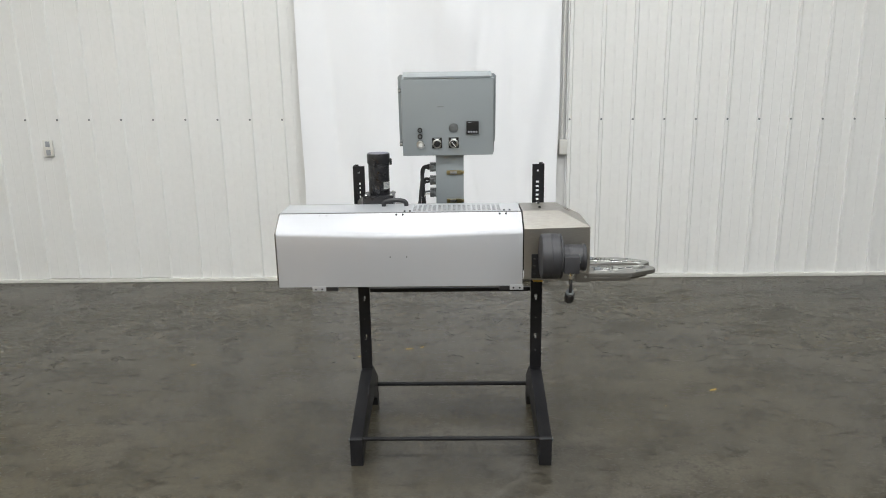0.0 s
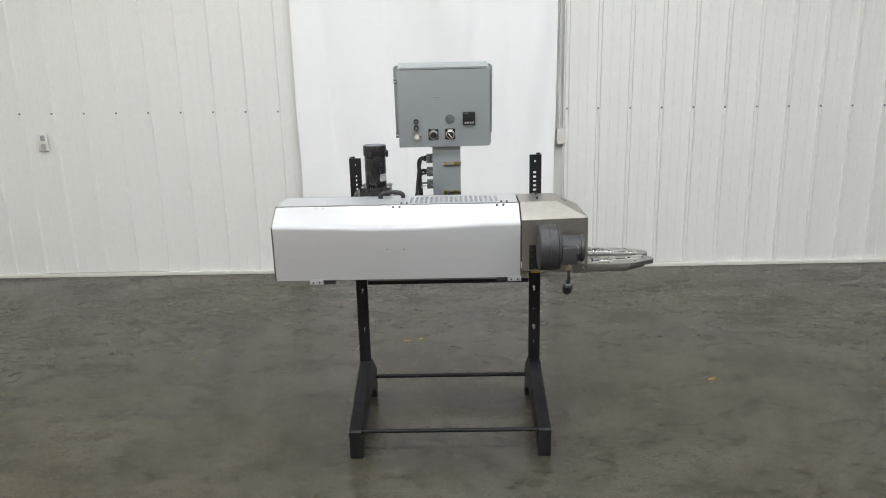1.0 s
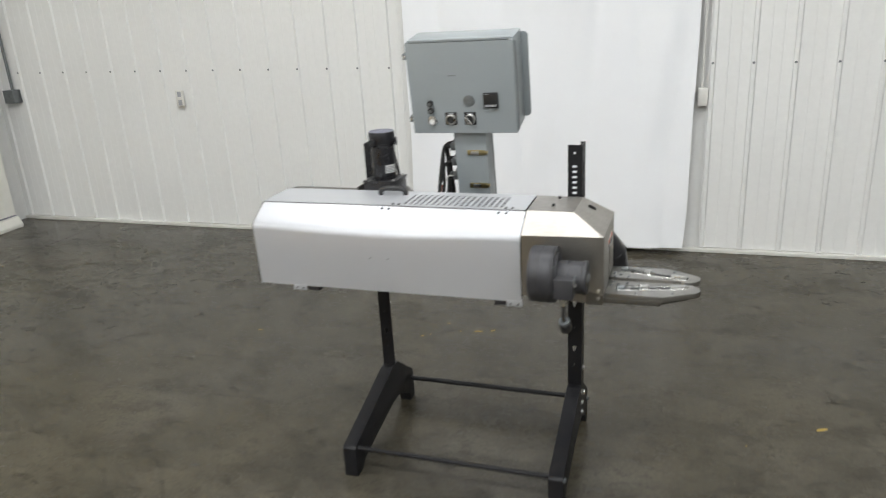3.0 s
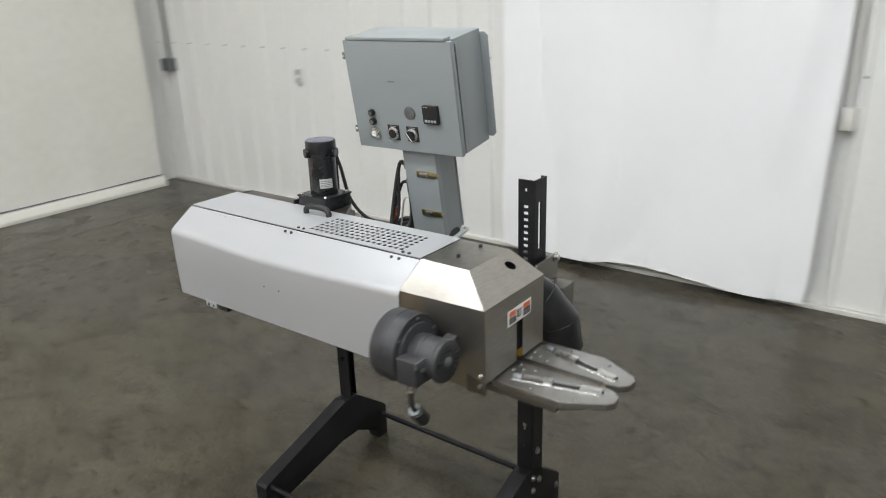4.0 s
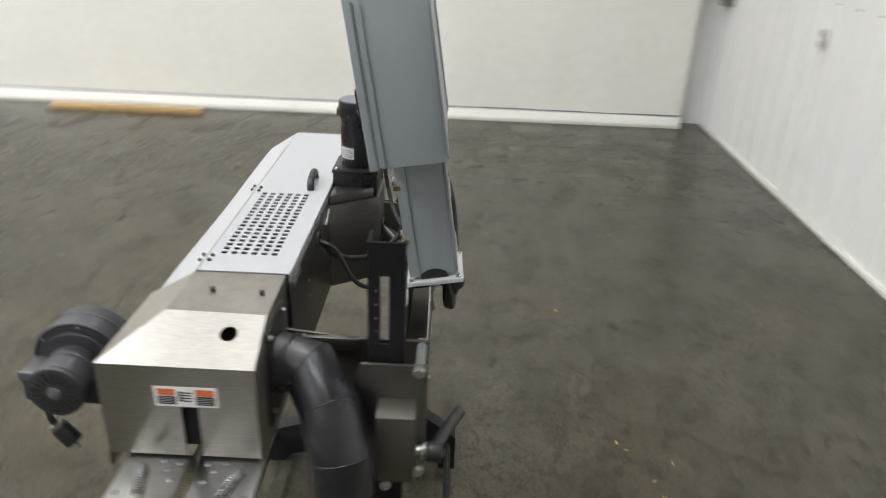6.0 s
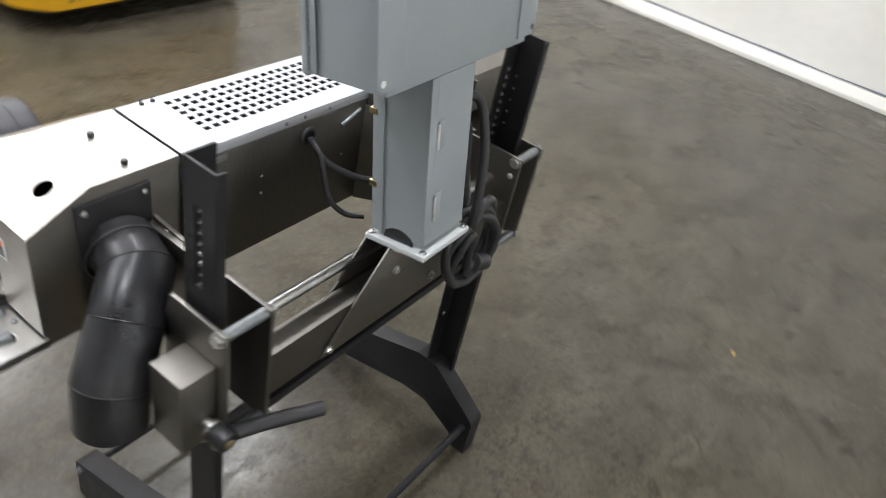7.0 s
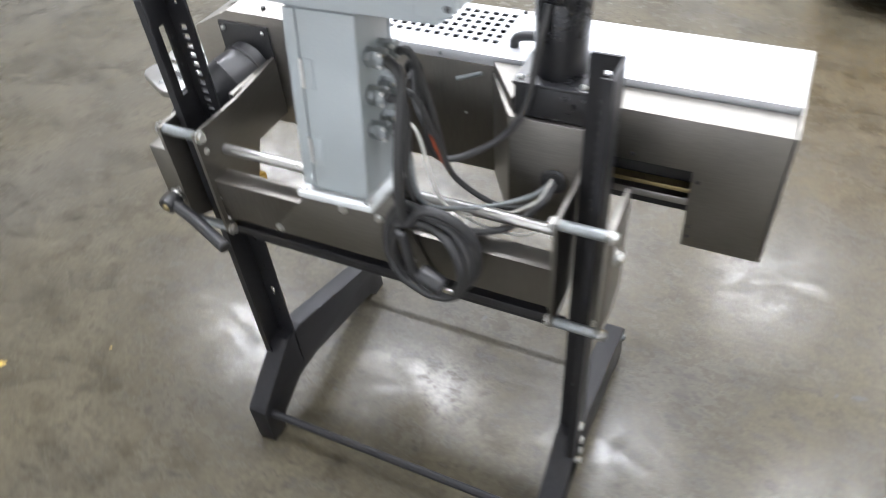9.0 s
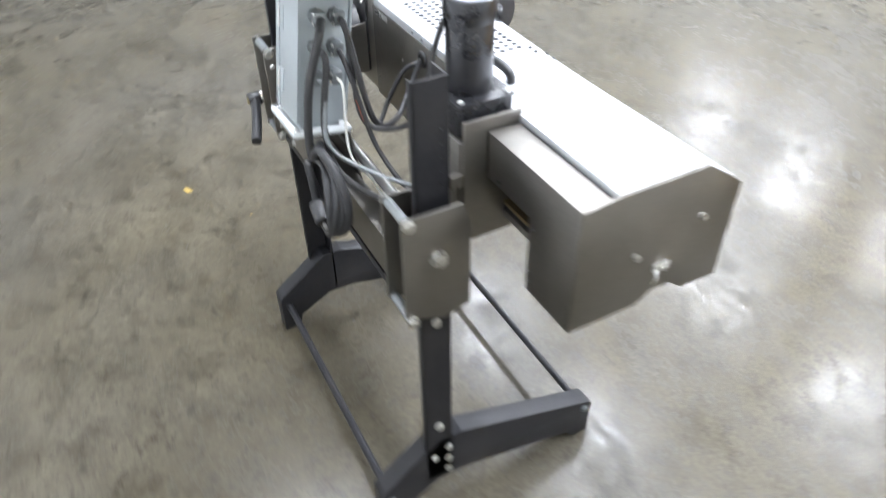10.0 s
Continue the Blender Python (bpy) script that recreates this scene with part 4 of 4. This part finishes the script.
part("collar", rod(mesh(), (0.459, CY2 + 0.008, 0.860), (0.459, CY2 + 0.016, 0.848), 0.0165, 20), DULL_ZINC, pg)
part("prong", rod(mesh(), (0.460, CY2 + 0.040, 0.815), (0.460, CY2 + 0.050, 0.802), 0.003, 8), ZINC, pg)

# ---- exhaust elbow ----
elbow = thing("exhaust_elbow", (0.50, -0.1, 0.8), "black plastic mitred exhaust elbow", "pipe")
EL = [(0.418, -0.182, 1.010), (0.430, -0.115, 1.004), (0.486, -0.068, 0.956), (0.538, -0.040, 0.880), (0.548, -0.036, 0.795)]
PR = 0.061
part("pipe", tube(mesh(), EL, PR, 36, smooth=False), BLACK_PVC, elbow, smooth=25)
for i in (1, 2, 3):
    d = (Vector(EL[i + 1]) - Vector(EL[i])).normalized() + (Vector(EL[i]) - Vector(EL[i - 1])).normalized()
    part("weld", ring(mesh(), EL[i], d, PR * 0.99, 0.0018, 36, 6), BLACK_PVC, elbow)
part("clamp_ring", ring(mesh(), (0.424, -0.160, 1.008), (0.2, 0.95, -0.15), 0.0615, 0.003), BLACK_PLASTIC, elbow)
# the pipe end is closed; this black disc draws its shaded inside
b = mesh()
part("bore_shade", rod(b, Vector(EL[-1]) + Vector((0, 0, -0.0010)), Vector(EL[-1]) + Vector((0, 0, -0.0002)), 0.056), INSIDE_SHADE, elbow)

# ---- drive motor ----
mot = thing("drive_motor", (-0.335, -0.118, 1.10), "upright black drive motor on its gearbox", "motor")
CX, CY = -0.335, -0.118
gbx = part("gearbox", box(mesh(), (CX - 0.066, CY - 0.062, 1.104), (CX + 0.066, CY + 0.060, 1.168), 0.004), MOTOR_BLACK, mot)
part("flange", box(mesh(), (CX - 0.069, CY - 0.065, 1.166), (CX + 0.069, CY + 0.063, 1.174), 0.003), MOTOR_BLACK, gbx)
for dx in (-0.056, 0.056):
    for dy in (-0.052, 0.050):
        part("bolt", dome(mesh(), (CX + dx, CY + dy, 1.174), (0, 0, 1), 0.006, 0.006), ZINC, gbx)
can = part("casing", rod(mesh(), (CX, CY, 1.174), (CX, CY, 1.325), 0.047, 40, bev=0.002), MOTOR_BLACK, mot)
part("end_cap", rod(mesh(), (CX, CY, 1.312), (CX, CY, 1.358), 0.0515, 40, bev=0.004), MOTOR_BLACK, mot, "black end cap with dusty top")
part("cap_top", rod(mesh(), (CX, CY, 1.3582), (CX, CY, 1.3592), 0.0475, 40), DUST, mot, "dusty grey top of the cap")
for u in (0.3, 2.2, 4.3):
    part("lug", rod(mesh(), (CX + 0.05 * math.cos(u), CY + 0.05 * math.sin(u), 1.318), (CX + 0.058 * math.cos(u), CY + 0.058 * math.sin(u), 1.318), 0.016, 16), MOTOR_BLACK, can)
t = bmesh.new()
rows = []
for i in range(9):
    u = -1.05 + 0.95 * i / 8
    rows.append([t.verts.new((CX + 0.0476 * math.cos(u), CY + 0.0476 * math.sin(u), z)) for z in (1.200, 1.232)])
for a, e in zip(rows, rows[1:]):
    t.faces.new((a[0], e[0], e[1], a[1]))
bmesh.ops.solidify(t, geom=t.faces[:], thickness=0.0004)
nl = part("name_plate", t, PAPER, can, "white rating plate")
for k in range(4):
    t = bmesh.new()
    rows = []
    for i in range(6):
        u = -0.98 + (0.80 - 0.12 * (k % 2)) * i / 5
        rows.append([t.verts.new((CX + 0.0480 * math.cos(u), CY + 0.0480 * math.sin(u), z)) for z in (1.205 + 0.006 * k, 1.2075 + 0.006 * k)])
    for a, e in zip(rows, rows[1:]):
        t.faces.new((a[0], e[0], e[1], a[1]))
    part("text_bar", t, GREY_INK, nl)

# ---- control pedestal and cabinet, leaning a little to the front ----
ped = thing("control_pedestal", (-0.020, 0.118, 1.016), "grey enamelled control pedestal leaning to the front", "pedestal", turn=(9.0, 0, 1.5), local=True)
b = box(mesh(), (-0.076, -0.070, -0.012), (0.076, 0.070, 0.0), 0.003)
bp = part("base_plate", b, PALE_GREY, ped)
part("under_bracket", box(mesh(), (-0.05, -0.055, -0.030), (0.05, 0.030, -0.012), 0.002), BLACK_STEEL, ped)
for dx in (-0.066, 0.066):
    for dy in (-0.060, 0.060):
        part("bolt", hexhead(mesh(), (dx, dy, 0.0), (0, 0, 1), 0.006, 0.005), ZINC, bp)
b = box(mesh(), (-0.062, -0.052, 0.012), (0.062, 0.054, 0.336), 0.002)
box(b, (-0.056, -0.045, 0.0), (0.056, 0.048, 0.014), 0.001)
col = part("column", b, GREY_ENAMEL, ped)
b = box(mesh(), (-0.064, -0.060, 0.010), (0.064, -0.0535, 0.334), 0.002)
box(b, (0.0635, -0.0605, 0.010), (0.0665, -0.036, 0.334), 0.001)
fd = part("front_door", b, GREY_ENAMEL, ped)
b = box(mesh(), (-0.064, 0.0545, 0.014), (0.040, 0.0585, 0.330), 0.001)
box(b, (0.042, 0.0545, 0.014), (0.064, 0.0600, 0.330), 0.001)
rd = part("rear_door", b, GREY_ENAMEL, ped)
for zz in (0.085, 0.225):
    part("hinge", rod(mesh(), (0.040, 0.0605, zz - 0.024), (0.040, 0.0605, zz + 0.024), 0.0035, 10), ZINC, rd)
    part("hinge_leaf", box(mesh(), (0.018, 0.0585, zz - 0.026), (0.038, 0.0598, zz + 0.026), 0.0004), GREY_ENAMEL, rd)
for zz in (0.105, 0.245):
    lt = part("latch", box(mesh(), (-0.014, -0.066, zz - 0.010), (0.058, -0.060, zz + 0.010), 0.002), BRASS, fd)
    part("keeper", box(mesh(), (0.002, -0.073, zz - 0.006), (0.034, -0.066, zz + 0.008), 0.002), ZINC, lt)
    part("hook", box(mesh(), (0.052, -0.068, zz - 0.006), (0.068, -0.050, zz + 0.006), 0.002), BRASS, lt)
GL = [(zz, yy) for zz in (0.255, 0.190, 0.128) for yy in (0.022, -0.020)]
for zz, yy in GL:
    gl = part("cable_gland", rod(mesh(), (-0.062, yy, zz), (-0.073, yy, zz), 0.0165, 8, bev=0.001), DULL_ZINC, col)
    part("clamp", box(mesh(), (-0.094, yy - 0.012, zz - 0.015), (-0.072, yy + 0.012, zz + 0.015), 0.005), DULL_ZINC, gl)
    for dz in (-0.010, 0.010):
        part("screw", dome(mesh(), (-0.090, yy + 0.012, zz + dz), (0, 1, 0), 0.004, 0.004), ZINC, gl)
b = ring(mesh(), (0.052, 0.0, 0.010), (1, 0, 0.55), 0.030, 0.0035, 28, 8)
part("conduit_ring", b, ZINC, col)
# black arch laid on the column side, painting a shaded opening
part("opening_shade", prism(mesh(), [(-0.034 + 0.0, 0.001), (-0.030, 0.016), (-0.016, 0.024), (0.0, 0.027), (0.016, 0.024), (0.030, 0.016), (0.034, 0.001)], "x", 0.0615, 0.0628), INK, col)
part("knockout_cap", rod(mesh(), (0.062, -0.03, 0.30), (0.064, -0.03, 0.30), 0.008), GREY_ENAMEL, col)

cab = thing("control_cabinet", (-0.026, 0.112, 1.016), "grey enamelled control cabinet with buttons and display", "control box", turn=(9.0, 0, 1.5), local=True)
HX, ZB, ZT, YF, YK = 0.203, 0.337, 0.690, -0.089, 0.078
b = box(mesh(), (-HX, YF + 0.02, ZB), (HX, YK, ZT), 0.004)
body = part("case", b, GREY_ENAMEL, cab)
b = box(mesh(), (-HX - 0.004, YF, ZB - 0.002), (HX + 0.004, YF + 0.0185, ZT - 0.004), 0.005)
door = part("door", b, GREY_ENAMEL, cab)
b = box(mesh(), (-HX + 0.012, YF - 0.002, ZT - 0.003), (HX - 0.012, YF + 0.03, ZT + 0.006), 0.002)
part("drip_lip", b, GREY_ENAMEL, cab)
ph = part("piano_hinge", box(mesh(), (HX + 0.0045, YF + 0.004, ZB + 0.006), (HX + 0.006, YF + 0.034, ZT - 0.008), 0.0004), GREY_ENAMEL, cab)
for k in range(26):
    z0 = ZB + 0.008 + k * 0.0128
    part("knuckle", rod(mesh(), (HX + 0.006, YF + 0.019, z0), (HX + 0.006, YF + 0.019, z0 + 0.0118), 0.0032, 8), DULL_ZINC, ph)
for sgn in (-1, 1):
    ear = [(sgn * 0.168, ZB + 0.012), (sgn * 0.168, ZT - 0.012), (sgn * 0.218, ZT - 0.012), (sgn * 0.229, ZT - 0.022), (sgn * 0.229, ZB + 0.022), (sgn * 0.218, ZB + 0.012)]
    er = part("mounting_ear", prism(mesh(), ear, "y", YK + 0.0005, YK + 0.0035, 0.0006), GREY_ENAMEL, cab)
    for zz in (ZB + 0.026, ZT - 0.026):
        part("bolt_hole", rod(mesh(), (sgn * 0.217, YK + 0.0036, zz), (sgn * 0.217, YK + 0.0042, zz), 0.0055, 16), INK if sgn < 0 else PAPER, er)
for zz in (ZB + 0.055, ZT - 0.055):
    cl = part("door_clamp", box(mesh(), (-HX - 0.018, YF + 0.004, zz - 0.011), (-HX - 0.003, YF + 0.034, zz + 0.011), 0.002), DULL_ZINC, cab)
    part("screw", dome(mesh(), (-HX - 0.011, YF + 0.004, zz), (0, -1, 0), 0.005, 0.004), ZINC, cl)


def F(dx, dz, d=0.0):
    """A place on the door's front."""
    return (dx, YF - d, ZB + dz)


# display
ds = part("display", box(mesh(), (0.084, YF - 0.014, ZB + 0.100), (0.140, YF, ZB + 0.158), 0.003), BLACK_PLASTIC, cab, "black square temperature display")
part("window", box(mesh(), (0.089, YF - 0.0148, ZB + 0.122), (0.135, YF - 0.0138, ZB + 0.152), 0.0005), INK, ds)
for k in range(4):
    part("key", box(mesh(), (0.0915 + 0.0112 * k, YF - 0.0158, ZB + 0.107), (0.1000 + 0.0112 * k, YF - 0.0138, ZB + 0.115), 0.001), GREY_INK, ds)
part("mark_bar", box(mesh(), (0.090, YF - 0.0152, ZB + 0.1535), (0.107, YF - 0.0138, ZB + 0.1555), 0), GREY_INK, ds)
# blanking disc
part("blanking_disc", rod(mesh(), F(0.026, 0.127), F(0.026, 0.127, 0.005), 0.0215, 32, bev=0.002), DULL_ZINC, cab, "plain grey blanking disc")
# push button and selector on black legend plates
for dx, kind in ((-0.050, "push"), (0.026, "turn")):
    lp = part("legend_plate", box(mesh(), (dx - 0.023, YF - 0.002, ZB + 0.033), (dx + 0.023, YF, ZB + 0.083), 0.0006), INK, cab)
    part("bezel", ring(mesh(), F(dx, 0.056, 0.006), (0, -1, 0), 0.0165, 0.005, 28, 10), ZINC, lp)
    part("mark_bar", box(mesh(), (dx - 0.012, YF - 0.0024, ZB + 0.077), (dx + 0.012, YF - 0.0019, ZB + 0.080), 0), GREY_INK, lp)
    if kind == "push":
        part("button", rod(mesh(), F(dx, 0.056), F(dx, 0.056, 0.013), 0.0145, 28, bev=0.002), BLACK_PLASTIC, lp)
    else:
        kb = rod(mesh(), F(dx, 0.056), F(dx, 0.056, 0.010), 0.015, 28, bev=0.002)
        part("knob", box(kb, (-0.006, -0.017, 0.0), (0.006, 0.017, 0.016), 0.002, m=axes(F(dx, 0.056, 0.008), (0.8, 0, 0.6), (-0.6, 0, 0.8))), BLACK_PLASTIC, lp)
        part("pointer", box(mesh(), (-0.0016, -0.016, 0.0), (0.0016, 0.016, 0.0008), 0, m=axes(F(dx, 0.056, 0.0240), (0.8, 0, 0.6), (-0.6, 0, 0.8))), PAPER, lp)
for dz, r, mt in ((0.120, 0.011, DULL_ZINC), (0.091, 0.0115, BLACK_PLASTIC)):
    kn = part("small_knob", rod(mesh(), F(-0.127, dz), F(-0.127, dz, 0.014), r, 20, bev=0.002), BLACK_PLASTIC, cab)
    part("cap", rod(mesh(), F(-0.127, dz, 0.014), F(-0.127, dz, 0.0155), r * 0.6, 16), DULL_ZINC, kn)
kn = part("key_switch", rod(mesh(), F(-0.125, 0.052), F(-0.125, 0.052, 0.012), 0.0185, 24, bev=0.003), ZINC, cab)
part("core", rod(mesh(), F(-0.125, 0.052, 0.012), F(-0.125, 0.052, 0.016), 0.009, 16), PAPER, kn)
# data label on the cabinet's side
dl = part("data_label", box(mesh(), (-HX - 0.0008, -0.045, ZB + 0.03), (-HX - 0.0002, 0.055, ZB + 0.20), 0), PAPER, cab, "white data label with blue band")
part("blue_band", box(mesh(), (-HX - 0.0013, -0.042, ZB + 0.033), (-HX - 0.0008, 0.052, ZB + 0.048), 0), BLUE, dl)
for k in range(9):
    part("text_bar", box(mesh(), (-HX - 0.0012, -0.038, ZB + 0.058 + 0.013 * k), (-HX - 0.0008, 0.045 - 0.012 * (k % 3), ZB + 0.062 + 0.013 * k), 0), GREY_INK, dl)
part("scuff", box(mesh(), F(-0.046, 0.222, 0.0004), F(-0.018, 0.226, -0.001), 0), DULL_ZINC, door)

# ---- cables ----
PM = ped.matrix_basis


def gland(i):
    zz, yy = GL[i]
    return PM @ Vector((-0.094, yy, zz))


coil = thing("power_cable", (-0.18, 0.13, 0.84), "coiled black rubber power cable hung behind the beam", "cable")
CC = Vector((-0.187, 0.152, 0.924))
pts = [gland(0), gland(0) + Vector((-0.035, 0.02, -0.02)), Vector((-0.150, 0.150, 1.16)), Vector((-0.145, 0.165, 1.05)), Vector((-0.15, 0.165, 0.99))]
rnd = random.Random(4)
for lp in range(4):
    r = 0.093 - 0.006 * lp + rnd.uniform(-0.003, 0.003)
    for k in range(10):
        u = math.pi * 0.5 + 2 * math.pi * k / 10
        pts.append(CC + Vector((math.cos(u) * r * 0.98, 0.004 * lp + 0.012 * math.sin(u * 1.5 + lp), math.sin(u) * r * 1.14 - 0.006 * lp)))
pts += [CC + Vector((0.03, 0.02, -0.045)), CC + Vector((0.005, 0.024, -0.040))]
part("cord", tube(mesh(), pts, 0.0095, 12, step=5), RUBBER, coil)
pgp = part("plug", rod(mesh(), CC + Vector((0.012, 0.026, -0.035)), CC + Vector((-0.035, 0.030, -0.055)), 0.019, 18, bev=0.004), BLACK_PLASTIC, coil)
part("prong", box(mesh(), CC + Vector((-0.052, 0.027, -0.066)), CC + Vector((-0.036, 0.033, -0.056)), 0.001), ZINC, pgp)


def cable(label, pts, r, mt, ridges=0.0, step=7):
    c = thing("cable", pts[0], label, "cable", "machine wiring")
    part("cord", tube(mesh(), pts, r, 9, ridges=ridges, step=step), mt, c)
    return c


g1, g2, g3, g4, g5 = (gland(i) for i in (1, 2, 3, 4, 5))
out = Vector((-0.03, 0.0, -0.015))
cable("black cable from the pedestal to the hole in the rear panel", [g1, g1 + out, (-0.16, 0.02, 1.05), (-0.10, -0.06, 1.00), (-0.03, -0.13, 1.03), (-0.008, -0.17, 1.08)], 0.007, RUBBER)
cable("black motor cable hanging from the motor to the pedestal", [(-0.325, -0.068, 1.315), (-0.316, -0.050, 1.25), (-0.297, -0.030, 1.13), (-0.235, 0.0, 1.060), (-0.155, 0.045, 1.06), g1 + out, g1], 0.006, RUBBER)
cable("braided grey flexible conduit to the gear housing", [g4, g4 + out, (-0.17, 0.13, 1.02), (-0.23, 0.06, 0.965), (-0.31, -0.01, 0.955), (-0.353, -0.05, 0.978)], 0.005, DULL_ZINC, 0.10, 22)
cable("white wire pair to the gear housing", [g5, g5 + out, (-0.19, 0.09, 0.99), (-0.26, 0.03, 0.93), (-0.33, -0.01, 0.95), (-0.35, -0.05, 0.982)], 0.003, WIRE_WHITE)
cable("short orange wire end below the glands", [(-0.158, 0.052, 1.105), (-0.163, 0.046, 1.075), (-0.170, 0.040, 1.045), (-0.180, 0.032, 1.015)], 0.0045, WIRE_ORANGE)
cable("dark wire bundle to the gear housing", [g3, g3 + out, (-0.165, 0.05, 1.10), (-0.19, 0.03, 1.00), (-0.27, 0.0, 0.93), (-0.34, -0.02, 0.95), (-0.358, -0.05, 0.974)], 0.0055, RUBBER)
cable("black cable along the beam to the gear housing", [g2, g2 + out, (-0.15, 0.13, 1.05), (-0.19, 0.12, 0.96), (-0.29, 0.06, 0.93), (-0.345, -0.01, 0.955), (-0.352, -0.05, 0.97)], 0.0075, RUBBER)
cable("thin brown wire drooping under the guide rod", [(-0.2, 0.06, 0.945), (-0.26, 0.05, 0.915), (-0.32, 0.03, 0.90), (-0.37, 0.03, 0.935)], 0.003, WIRE_WHITE)
cable("black plug lead behind the pedestal", [(-0.008, -0.172, 1.078), (0.0, -0.13, 1.06), (0.01, -0.09, 0.99), (-0.01, -0.06, 0.955), (-0.04, -0.03, 0.95)], 0.006, RUBBER)

# ---- yellow vehicle at the far side ----
veh = thing("yellow_truck", (-1.6, -3.7, 0.0), "yellow industrial truck body parked on the concrete", "vehicle")
b = prism(mesh(), [(-2.27, -2.98), (-2.20, -2.93), (-1.0, -2.93), (-0.86, -3.05), (-0.82, -3.25), (-0.85, -4.6), (-2.55, -4.6), (-2.55, -3.35)], "z", 0.13, 1.25, 0.03)
part("body", b, YELLOW, veh)
rnd = random.Random(8)
for k in range(16):
    xx, zz, w = rnd.uniform(-2.15, -1.05), rnd.uniform(0.162, 0.19), rnd.uniform(0.012, 0.05)
    part("scuff", box(mesh(), (xx, -2.9308, zz), (xx + w, -2.9295, zz + rnd.uniform(0.006, 0.02)), 0), CHIP, veh, smooth=0)
# black slab below the yellow body
part("black_base", prism(mesh(), [(-2.2, -3.06), (-1.0, -3.06), (-0.92, -3.3), (-0.95, -4.5), (-2.45, -4.5), (-2.45, -3.4)], "z", 0.06, 0.135, 0.01), BLACK_STEEL, veh)
for xx, yy in ((-2.2, -3.35), (-1.15, -3.35), (-2.2, -4.3), (-1.15, -4.3)):
    part("wheel", rod(mesh(), (xx - 0.06, yy, 0.10), (xx + 0.06, yy, 0.10), 0.10, 28, bev=0.015), RUBBER, veh)
tm = thing("timber_batten", (-4.85, -2.8, 0.0), "pale timber batten lying along the curb", "timber")
part("plank", box(mesh(), (-5.02, -3.6, 0.0), (-4.93, -2.2, 0.045), 0.004), WOOD, tm)
